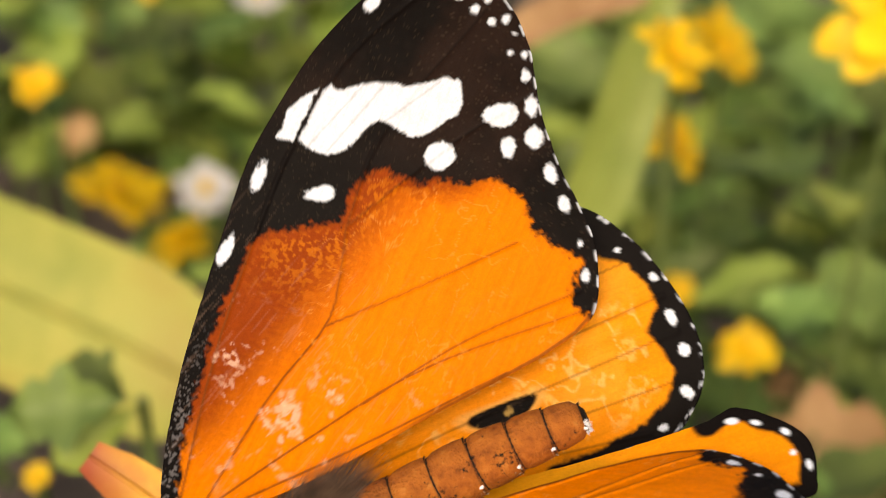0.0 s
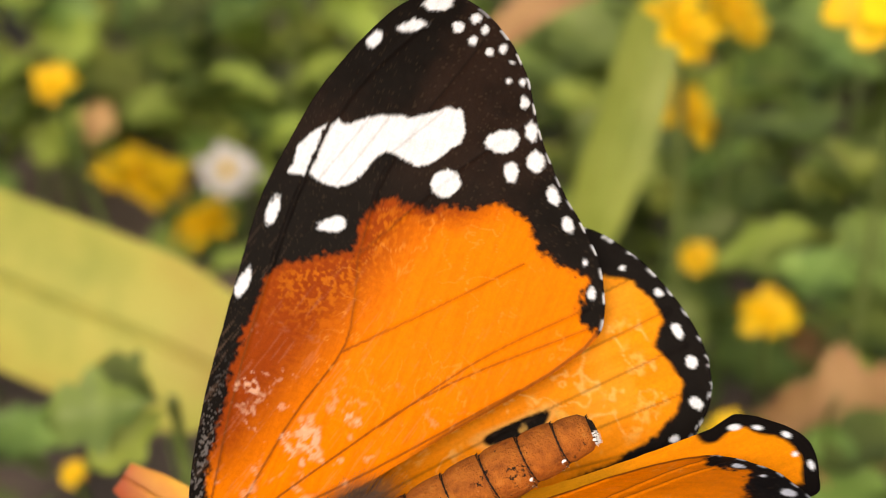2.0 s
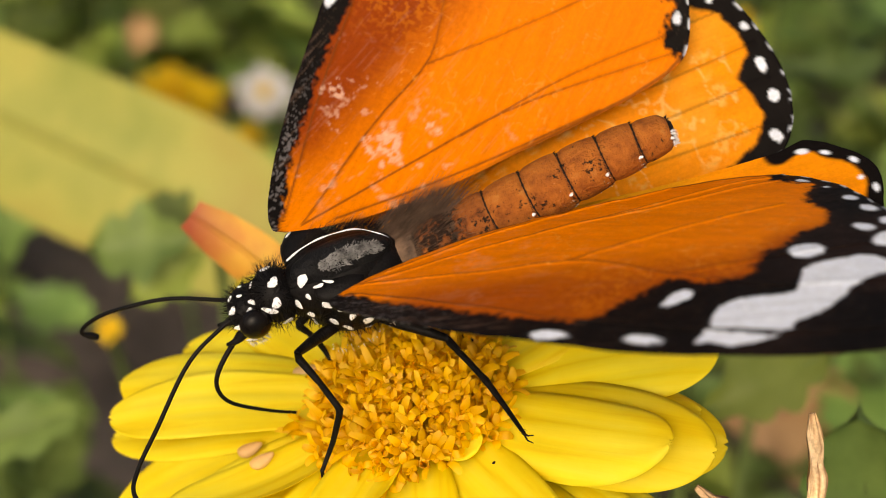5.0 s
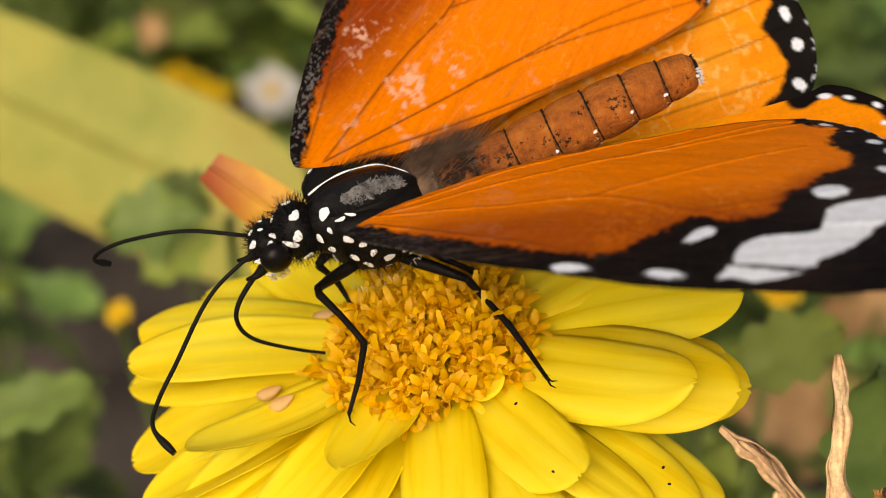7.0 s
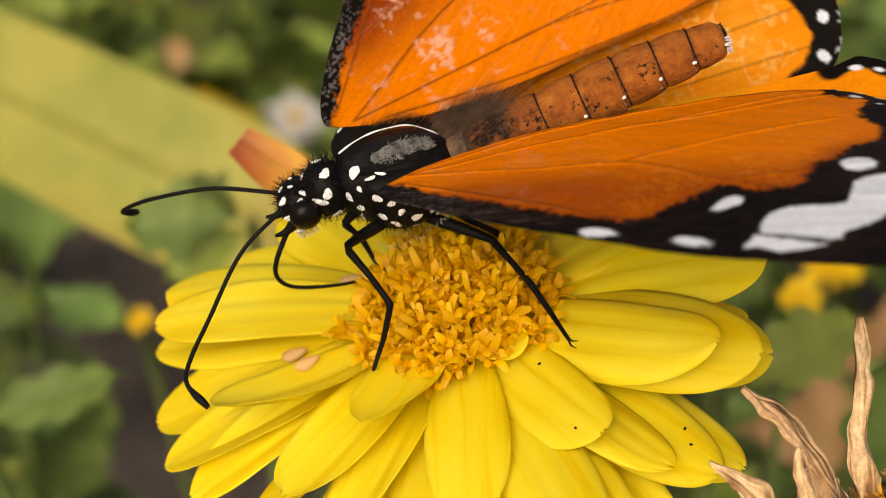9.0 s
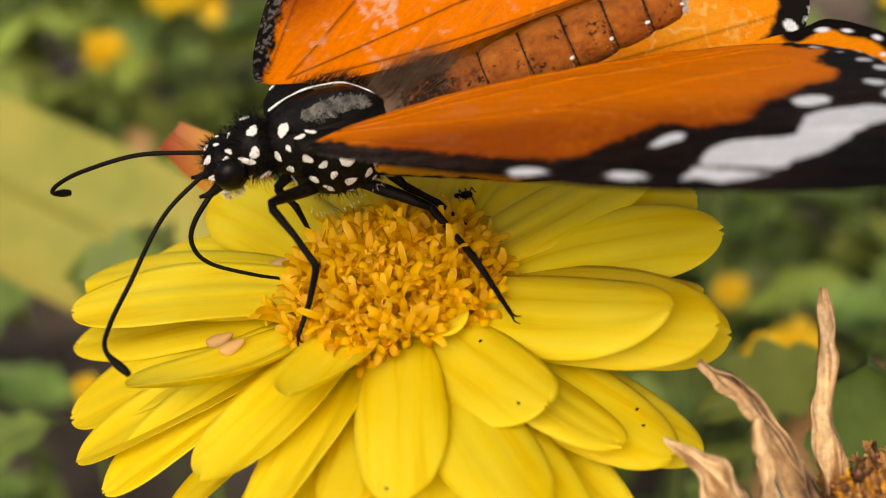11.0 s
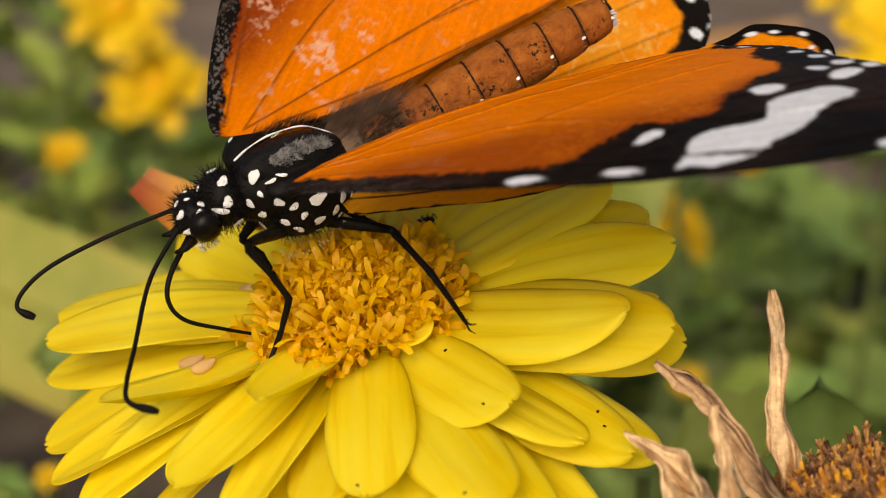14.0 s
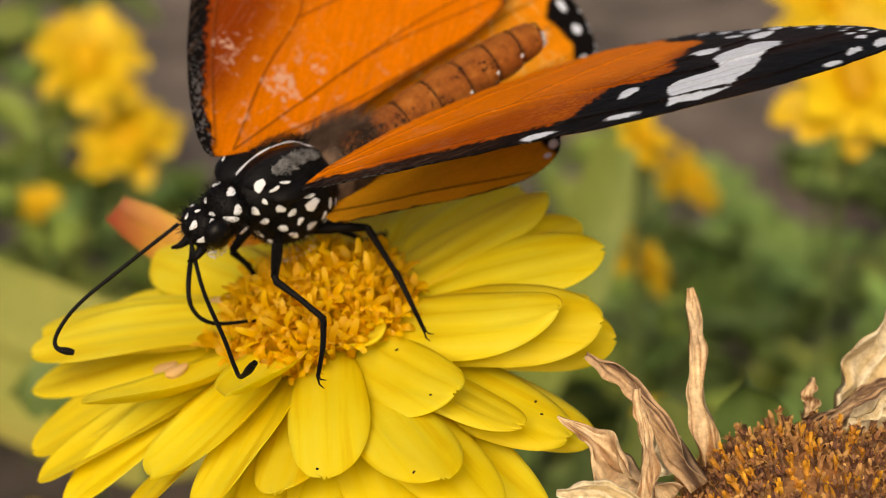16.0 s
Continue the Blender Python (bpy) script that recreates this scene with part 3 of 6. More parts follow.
def near_hind_place(u, v, lift):
    z = 0.091 + 0.05 * np.sin(u * 1.1) + 0.3 * lift
    return HIND_O + u[:, None] * HIND_U + v[:, None] * HIND_V + z[:, None] * HIND_N - FAR_HINGE + np.array((-1.445, -0.538, -0.492))


near_hindwing = part("hindwing", wing_mesh("hindwing", NEAR_HIND_EDGE, (3.0, -0.96), near_hind_colours, near_hind_place, True, 80, 520), butterfly, at_cm(*NEAR_HINGE), "yellow-brown underside of hindwing with spotted black margin")


def ellipsoid(c, r, nu=24, nv=32, rough=0.0):
    vs, c = [], np.array(c)
    for i in range(nu):
        a = math.pi * i / (nu - 1)
        for j in range(nv):
            b = 2 * math.pi * j / nv
            d = np.array((math.cos(a), math.sin(a) * math.cos(b), math.sin(a) * math.sin(b)))
            k = 1 + rough * (noise.noise(Vector(d * 6)) + 0.6 * noise.noise(Vector(d * 17)))
            vs.append(c + d * np.array(r) * k)
    return vs, grid_faces(nu, nv, True)


def hairs(roots, normals, length, radius, rg, lean=(0.4, 0, 0), spread=0.35):
    """Many fine bristles as three-sided spikes."""
    vs, fs = [], []
    for p, nrm in zip(roots, normals):
        d = np.array(nrm) + np.array(lean) + np.array([rg.gauss(0, spread) for _ in range(3)])
        d /= np.linalg.norm(d)
        side = np.cross(d, (0.31, 0.77, 0.55))
        side /= np.linalg.norm(side)
        up = np.cross(d, side)
        n, l = len(vs), length * rg.uniform(0.5, 1.2)
        for k in range(3):
            vs.append(np.array(p) + radius * (math.cos(2.1 * k) * side + math.sin(2.1 * k) * up))
        vs.append(np.array(p) + d * l + np.array((0.2 * l, 0, -0.1 * l)))
        fs += [(n, n + 1, n + 3), (n + 1, n + 2, n + 3), (n + 2, n, n + 3)]
    return vs, fs


def on_ellipsoid(c, r, count, rg, keep):
    ps, ns = [], []
    while len(ps) < count:
        d = np.array([rg.gauss(0, 1) for _ in range(3)])
        d /= np.linalg.norm(d)
        if keep(d):
            ps.append(np.array(c) + d * np.array(r) * 0.98)
            nn_ = d / np.array(r)
            ns.append(nn_ / np.linalg.norm(nn_))
    return ps, ns


def turned(c, r, pitch, nu, nv, rough):
    v, q = ellipsoid((0, 0, 0), r, nu, nv, rough)
    m = pose(0, 0, 0, 0, pitch, 0).to_3x3()
    return [np.array(m @ Vector(p)) + np.array(c) for p in v], q


def scale_spots(parent, rows, centre, shift=(0, 0, 0)):
    """Irregular flat tufts of white scales: place, half length, half width, long direction."""
    for x, y, z, a, b, dx, dy, dz in rows:
        nrm = (Vector((x, y, z)) - Vector(centre)).normalized()
        d = Vector((dx, dy, dz))
        ax = (d - nrm * d.dot(nrm)).normalized()
        m = Matrix((ax, nrm.cross(ax), nrm)).transposed().to_4x4()
        p = Vector((x, y, z)) - Vector(shift) + nrm * 0.004
        part("white_spot", SPOTS[rg.randrange(5)], parent, at_cm(*p) @ m @ Matrix.Diagonal((a * 1.1, b * 1.1, 0.009, 1)))


rg = random.Random(11)
SPOTS = []
for k in range(5):
    v, q = ellipsoid((0, 0, 0), (1, 1, 1), 10, 20, 0.1)
    w = []
    for p in v:
        a = math.atan2(p[1], p[0])
        f = 1 + 0.16 * math.sin(2 * a + k * 1.7) + 0.13 * math.sin(3 * a + k * 2.9) + 0.06 * math.sin(7 * a + k)
        w.append((p[0] * f, p[1] * f, p[2]))
    SPOTS.append(build("white_spot", w, q, [WHITE]))
TH_C, COL_C, HD_C = (0.08, -0.01, 0.03), (-0.42, 0.04, 0.16), (-0.65, 0.06, 0.13)
SIDE_C, SIDE_R, HD_R = (0.16, -0.08, -0.12), (0.44, 0.3, 0.36), (0.16, 0.2, 0.17)
thorax = part("thorax", build("thorax", *turned(TH_C, (0.5, 0.29, 0.32), 15, 36, 44, 0.02), [BLACK]), butterfly, None, "black thorax with white spots and glossy back plate")
part("side_plate", build("side_plate", *turned(SIDE_C, SIDE_R, 0, 30, 40, 0.03), [BLACK]), thorax, None, "black spotted side of the thorax")
part("shoulder", build("shoulder", *turned((-0.06, 0.28, 0.12), (0.2, 0.23, 0.11), 0, 24, 30, 0.05), [BLACK]), thorax, None, "black shoulder lobe at the wing root")
part("shoulder", build("shoulder", *turned((0.03, -0.22, 0.22), (0.2, 0.13, 0.07), 14, 24, 30, 0.05), [BLACK]), thorax, None, "black shoulder lobe at the wing root")
v, q = ellipsoid((0, 0, 0), HD_R, 24, 30, rough=0.05)
head = part("head", build("head", v, q, [BLACK]), butterfly, at_cm(*HD_C), "black head with white dots")
v, q = ellipsoid((0, 0, 0), (0.122, 0.1, 0.132), 20, 26)
eye_mesh = build("eye", v, q, [EYE])
part("eye", eye_mesh, head, at_cm(0.0, -0.18, 0.06), "glossy black compound eye")
part("eye", eye_mesh, head, at_cm(0.02, 0.12, -0.02), "glossy black compound eye")
# bare plate on the back with a pale rim and a patch of grey scales
SH_C, SH_R = (0.14, -0.03, 0.225), (0.41, 0.165, 0.15)
part("back_shield", build("back_shield", *turned(SH_C, SH_R, 19, 24, 32, 0.015), [GLOSS]), thorax, None, "glossy black back plate")
v, q = tube(smooth_line([(-0.222, 0.125, 0.343), (-0.09, 0.132, 0.372), (0.06, 0.122, 0.385), (0.2, 0.1, 0.37), (0.343, 0.082, 0.312), (0.459, 0.03, 0.215), (0.525, -0.008, 0.125)], 60), 0.0075 + 0.002 * np.sin(np.linspace(0, 23, 60)) - 0.0035 * np.linspace(0, 1, 60), 8)
RIM_HAIR = [np.array(p) + np.array((rg.gauss(0.0, 0.015), 0.03 + rg.gauss(0, 0.02), -0.015)) for p in smooth_line([(-0.1, 0.132, 0.372), (0.06, 0.122, 0.385), (0.2, 0.1, 0.37), (0.343, 0.082, 0.312), (0.459, 0.03, 0.215)], 420)]
part("fur", build("fur", *hairs(RIM_HAIR, [(0, 0.4, 1)] * len(RIM_HAIR), 0.1, 0.0026, rg, (1.9, 0.5, 0.0), 0.5), [FUR], smooth=False), thorax, None, "short dark hairs beside the wing root")
part("pale_rim", build("pale_rim", v, q, [WHITE]), thorax, None, "thin white line of scales")
tilt = pose(0, 0, 0, 0, 19, 0).to_3x3()
ps, ns = [], []
while len(ps) < 1000:
    a, b = rg.uniform(-0.55, 0.72), rg.gauss(-0.42, 0.2)
    if abs(b + 0.42 - 0.1 * math.sin(a * 5)) < 0.36 * math.sqrt(max(0, 1 - ((a - 0.08) / 0.62) ** 2)) + 0.04 * rg.random():
        up = math.sqrt(max(0.0, 1 - a * a - b * b))
        d = Vector((a, b, up))
        ps.append(np.array(tilt @ Vector([u * w for u, w in zip(d, SH_R)])) + np.array(SH_C))
        ns.append(np.array((tilt @ Vector([u / w for u, w in zip(d, SH_R)])).normalized()))
part("grey_patch", build("grey_patch", *hairs(ps, ns, 0.03, 0.006, rg, (0.3, 0, 0), 0.6), [GREYFUR], smooth=False), thorax, None, "patch of grey scales")
scale_spots(thorax, [(-0.185, -0.12, 0.372, 0.042, 0.047, 0.69, -0.73, -0.01), (-0.302, -0.164, 0.198, 0.047, 0.028, 0.45, -0.87, -0.22), (-0.262, -0.217, 0.08, 0.042, 0.028, 0.84, -0.5, 0.2), (-0.127, -0.261, 0.151, 0.038, 0.035, 0.69, -0.73, -0.01), (-0.209, -0.185, 0.249, 0.031, 0.017, 0.31, -0.9, -0.32), (-0.086, -0.246, 0.21, 0.031, 0.01, 0.69, -0.73, -0.01), (-0.1, -0.2, 0.32, 0.038, 0.014, 0.86, -0.43, 0.25), (-0.02, -0.24, 0.365, 0.035, 0.012, 0.69, -0.73, -0.01), (-0.12, 0.4, 0.24, 0.026, 0.014, 0.3, 0.8, 0.2)], TH_C)
scale_spots(thorax, [(-0.272, -0.134, -0.136, 0.049, 0.024, 0.69, -0.73, -0.01), (-0.041, -0.302, 0.059, 0.038, 0.023, 0.88, -0.36, 0.3), (-0.005, -0.349, -0.033, 0.021, 0.035, 0.45, -0.87, -0.22), (-0.146, -0.288, -0.05, 0.045, 0.028, 0.86, -0.43, 0.25), (-0.077, -0.33, -0.162, 0.038, 0.035, 0.69, -0.73, -0.01), (-0.224, -0.204, -0.213, 0.031, 0.026, 0.69, -0.73, -0.01), (0.082, -0.374, -0.146, 0.049, 0.031, 0.89, -0.14, 0.43), (0.135, -0.346, 0.046, 0.058, 0.042, 0.78, -0.62, 0.1), (0.146, -0.31, 0.111, 0.044, 0.016, 0.78, -0.62, 0.1), (0.313, -0.359, -0.078, 0.035, 0.038, 0.69, -0.73, -0.01), (0.224, -0.376, -0.148, 0.031, 0.035, 0.45, -0.87, -0.22), (0.4, -0.32, -0.15, 0.022, 0.05, 0.69, -0.73, -0.01), (0.25, -0.34, -0.27, 0.025, 0.028, 0.69, -0.73, -0.01), (0.05, -0.31, -0.31, 0.03, 0.03, 0.69, -0.73, -0.01)], SIDE_C)
scale_spots(head, [(-0.657, 0.094, 0.297, 0.021, 0.012, 0.78, -0.62, 0.1), (-0.731, 0.141, 0.259, 0.012, 0.028, 0.45, -0.87, -0.22), (-0.596, 0.001, 0.282, 0.028, 0.016, 0.58, -0.81, -0.12), (-0.754, 0.035, 0.257, 0.035, 0.026, 0.89, -0.22, 0.39), (-0.637, -0.051, 0.271, 0.024, 0.021, 0.69, -0.73, -0.01), (-0.768, -0.073, 0.186, 0.038, 0.024, 0.84, -0.5, 0.2), (-0.74, -0.13, 0.05, 0.038, 0.032, 0.69, -0.73, -0.01), (-0.63, 0.2, 0.25, 0.02, 0.014, 0.69, -0.73, -0.01)], HD_C, HD_C)
ps, ns = on_ellipsoid(SIDE_C, SIDE_R, 1100, rg, lambda d: d[2] < 0.4)
part("fur", build("fur", *hairs(ps, ns, 0.07, 0.0035, rg, (-0.1, 0, 0)), [BLACK], smooth=False), thorax, None, "short black bristles")
ps, ns = on_ellipsoid((0, 0, 0), HD_R, 600, rg, lambda d: True)
part("fur", build("fur", *hairs(ps, ns, 0.095, 0.0032, rg, (-0.2, 0, 0.1)), [BLACK], smooth=False), head, None, "short black bristles")
ps, ns = on_ellipsoid((0.03, -0.32, -0.32), (0.3, 0.1, 0.08), 60, rg, lambda d: d[2] < 0.3)
part("fur", build("fur", *hairs(ps, ns, 0.035, 0.004, rg, (0, 0, -0.4)), [CREAMFUR], smooth=False), thorax, None, "pale hairs under the thorax")
ps, ns = on_ellipsoid((-0.04, -0.18, -0.1), (0.08, 0.05, 0.04), 90, rg, lambda d: d[2] < 0.3)
part("fur", build("fur", *hairs(ps, ns, 0.035, 0.005, rg, (0, 0, -0.4)), [CREAMFUR], smooth=False), head, None, "white tuft under the head")
ps, ns = on_ellipsoid(TH_C, (0.5, 0.29, 0.32), 700, rg, lambda d: d[0] < -0.1)
part("fur", build("fur", *hairs(ps, ns, 0.09, 0.003, rg, (-0.2, 0, 0.1)), [BLACK], smooth=False), thorax, None, "short black bristles")
# saddle of soft brown-grey hair between the wings
saddle = part("saddle", build("saddle", *turned((0.62, -0.04, -0.2), (0.4, 0.32, 0.25), 2, 28, 34, 0.05), [BROWNFUR]), thorax, None, "soft grey-brown hair behind the thorax")
ps, ns = on_ellipsoid((0.62, -0.04, -0.2), (0.4, 0.32, 0.25), 3400, rg, lambda d: d[2] > -0.1)
part("fur", build("fur", *hairs(ps, ns, 0.2, 0.0028, rg, (3.6, 0.2, 0.0), 0.35), [BROWNFUR], smooth=False), saddle, None, "long grey-brown hairs")
ps, ns = on_ellipsoid((0.66, 0.0, -0.19), (0.46, 0.34, 0.24), 700, rg, lambda d: d[2] > 0.0 and d[1] > 0.15)
part("fur", build("fur", *hairs(ps, ns, 0.26, 0.0024, rg, (2.6, 0.9, 0.3), 0.45), [BROWNFUR], smooth=False), saddle, None, "loose dark hairs lying against the wing root")
collar = part("collar", build("collar", *turned(COL_C, (0.18, 0.21, 0.22), 0, 24, 30, 0.04), [BLACK]), butterfly, None, "black furry collar with white dots")
ps, ns = on_ellipsoid(COL_C, (0.18, 0.21, 0.22), 900, rg, lambda d: True)
part("fur", build("fur", *hairs(ps, ns, 0.12, 0.003, rg, (-0.2, 0, 0.1)), [BLACK], smooth=False), collar, None, "short black bristles")
scale_spots(collar, [(-0.396, 0.164, 0.335, 0.035, 0.023, 0.84, 0.1, 0.53), (-0.383, -0.004, 0.37, 0.035, 0.038, 0.69, -0.73, -0.01), (-0.539, 0.129, 0.296, 0.014, 0.026, 0.69, -0.73, -0.01), (-0.504, -0.125, 0.249, 0.052, 0.024, 0.45, -0.87, -0.22), (-0.434, -0.126, 0.294, 0.035, 0.035, 0.88, -0.06, 0.47), (-0.43, -0.165, 0.08, 0.04, 0.036, 0.69, -0.73, -0.01)], COL_C)
for side, yy in ((-1, 0.1), (1, 0.24)):
    v, q = tube(smooth_line([(0, 0, 0), (-0.09, 0.01 * side, -0.03), (-0.17, 0.02 * side, 0.0)], 12), np.linspace(0.045, 0.012, 12), 10)
    part("palp", build("palp", v, q, [BLACK]), head, at_cm(-0.11, 0.08 * side - 0.02, -0.08), "black feeler beside the mouth")

# abdomen in seven rings
AB_LINE = smooth_line([(0.42, -0.06, -0.12), (1.0, -0.2, -0.03), (1.6, -0.3, 0.08), (2.2, -0.4, 0.17), (2.72, -0.52, 0.25)], 57)
AB_R = np.interp(np.linspace(0, 1, 57), [0, 0.12, 0.35, 0.6, 0.85, 0.97, 1], [0.14, 0.19, 0.22, 0.215, 0.175, 0.135, 0.06])
def flecked(name, stops, amount):
    """Rusty scales with ragged black flecks in drifts."""
    m = plain(name, stops, 900, 0.65, 0.8, 0.0004, 0.12)
    nt, bs = m.node_tree, m.node_tree.nodes["Principled BSDF"]
    base = bs.inputs["Base Color"].links[0].from_socket
    fine, drift = noise_node(nt, 2300, 6, 0.75), noise_node(nt, 330, 3, 0.6)
    both = nt.nodes.new("ShaderNodeMath")
    both.operation = "MULTIPLY_ADD"
    link(nt, drift.outputs["Fac"], both.inputs[0])
    both.inputs[1].default_value = 0.7
    link(nt, fine.outputs["Fac"], both.inputs[2])
    k = ramp_node(nt, both.outputs[0], [(amount, (0, 0, 0)), (amount + 0.05, (1, 1, 1))])
    link(nt, mixed(nt, "MIX", k.outputs[0], base, (0.02, 0.01, 0.006)), bs.inputs["Base Color"])
    pale = ramp_node(nt, fine.outputs["Fac"], [(0.26, (0.5, 0.5, 0.5)), (0.33, (0, 0, 0))])
    link(nt, mixed(nt, "MIX", pale.outputs[0], bs.inputs["Base Color"].links[0].from_socket, (0.55, 0.3, 0.16)), bs.inputs["Base Color"])
    return m


ABD = flecked("abdomen_scales", [(0.28, (0.16, 0.045, 0.01)), (0.42, (0.27, 0.08, 0.014)), (0.6, (0.36, 0.115, 0.018)), (0.75, (0.42, 0.16, 0.035))], 0.97)
DARKABD = flecked("dark_mottled_scales", [(0.38, (0.06, 0.022, 0.008)), (0.5, (0.16, 0.05, 0.014)), (0.66, (0.26, 0.085, 0.02))], 0.84)
MIDABD = flecked("mottled_scales", [(0.36, (0.12, 0.035, 0.01)), (0.46, (0.22, 0.065, 0.014)), (0.7, (0.33, 0.11, 0.022))], 0.88)
abdomen = part("abdomen", build("abdomen", *tube(AB_LINE, AB_R * 0.955, 20), [FUR]), butterfly, None, "rusty brown ringed abdomen")
for k in range(8):
    s = slice(k * 7, k * 7 + 8)
    pts = AB_LINE[s].copy()
    pts[-1] = pts[-2] + (pts[-1] - pts[-2]) * 0.8
    rr = AB_R[s] * (1.0 + 0.05 * np.sin(np.linspace(0, math.pi, 8)))
    rr[0] *= 0.95
    rr[-1] *= 0.95
    part("abdomen_ring", build("abdomen_ring", *tube(pts, rr, 28), [(BROWNFUR, DARKABD, MIDABD, ABD)[min(3, k)]]), abdomen)
    c, t = AB_LINE[k * 7 + 6], AB_LINE[k * 7 + 7] - AB_LINE[k * 7 + 5]
    t /= np.linalg.norm(t)
    out = np.cross(t, (0, 0.55, 1.0))
    out = np.cross((0, 0.0, 1.0), t) * -0.93 + np.array((0, 0, 0.36))
    out /= np.linalg.norm(out)
    p = c + out * AB_R[k * 7 + 6] * 1.01
    part("white_spot", SPOTS[k % 5], abdomen, at_cm(*p) @ Matrix.Diagonal((0.016, 0.014, 0.012, 1)))
    ring_roots = [c + AB_R[k * 7 + 6] * (math.cos(a) * np.cross(t, (0, 0, 1)) + math.sin(a) * np.array((0, 0, 1))) for a in np.linspace(-0.4, 3.6, 60)]
    ring_out = [(r_ - c) / np.linalg.norm(r_ - c) for r_ in ring_roots]
    part("fringe", build("fringe", *hairs(ring_roots, ring_out, 0.022, 0.004, rg, tuple(2.2 * t), 0.3), [FUR], smooth=False), abdomen, None, "dark fringe at the ring edge")
    pale_roots = [c + t * rg.uniform(-0.1, 0.02) + AB_R[k * 7 + 6] * 1.02 * (math.cos(a) * np.cross(t, (0, 0, 1)) + math.sin(a) * np.array((0, 0, 1))) for a in (rg.uniform(-0.9, 0.25) for _ in range(26))]
    part("fringe", build("fringe", *hairs(pale_roots, [(r_ - c) / np.linalg.norm(r_ - c) for r_ in pale_roots], 0.02, 0.0045, rg, tuple(1.5 * t), 0.5), [CREAMFUR], smooth=False), abdomen, None, "pale scales along the flank")
tip_t = AB_LINE[-1] - AB_LINE[-3]
tip_t /= np.linalg.norm(tip_t)
tip_roots = [AB_LINE[-2] + 0.1 * (math.cos(a) * np.cross(tip_t, (0, 0, 1)) + math.sin(a) * np.array((0, 0, 1))) * rg.uniform(0.6, 1.15) for a in (rg.uniform(-1.6, 0.9) for _ in range(150))]
part("tip_tuft", build("tip_tuft", *hairs(tip_roots, [tip_t] * 150, 0.045, 0.006, rg, (0.2, -0.2, 0), 0.5), [WHITE], smooth=False), abdomen, None, "white scales at the abdomen tip")

# long soft hair over the root of the abdomen
ps, ns = [], []
for k in range(1500):
    i = int(16 * rg.random() ** 1.5)
    a = rg.uniform(-0.3, 3.4)
    t = AB_LINE[i + 1] - AB_LINE[i]
    t /= np.linalg.norm(t)
    side = np.cross(t, (0, 0, 1.0))
    side /= np.linalg.norm(side)
    out = math.cos(a) * side + math.sin(a) * np.cross(side, t)
    ps.append(AB_LINE[i] + out * AB_R[i] * 0.98)
    ns.append(out)
part("fur", build("fur", *hairs(ps, ns, 0.16, 0.0024, rg, (2.6, -0.3, 0.3), 0.35), [BROWNFUR], smooth=False), abdomen, None, "soft grey-brown hair")

# antennae, tongue
def stalk(name, line, r0, r1, club, mat, parent, label):
    pts = smooth_line(line, 40)
    base = pts[0].copy()
    s = np.linspace(0, 1, 40)
    rr = r0 + (r1 - r0) * s + club * np.exp(-((s - 0.93) / 0.07) ** 2)
    ob = part(name, build(name, *tube(pts - base, rr, 10), [mat]), parent, at_cm(*base), label)
    return ob


near_antenna = stalk("antenna", [(-0.76, 0.12, 0.08), (-1.23, 0.05, -0.02), (-1.7, -0.23, -0.17), (-1.96, -0.41, -0.24), (-2.07, -0.57, -0.28), (-2.02, -0.8, -0.37)], 0.017, 0.017, 0.014, BLACK, butterfly, "black antenna with clubbed tip")
far_antenna = stalk("antenna", [(-0.76, 0.25, 0.1), (-1.17, 0.56, 0.14), (-1.59, 0.76, 0.13), (-1.83, 0.86, 0.06), (-1.93, 0.9, -0.04), (-1.85, 0.89, -0.16)], 0.017, 0.017, 0.014, BLACK, butterfly, "black antenna with clubbed tip")
tongue = stalk("proboscis", [(-0.76, 0.12, -0.1), (-1.06, 0.0, -0.21), (-1.17, -0.07, -0.35), (-1.13, -0.17, -0.51), (-0.9, -0.32, -0.68), (-0.71, -0.4, -0.82)], 0.022, 0.012, 0.0, BLACK, butterfly, "bent black feeding tube")



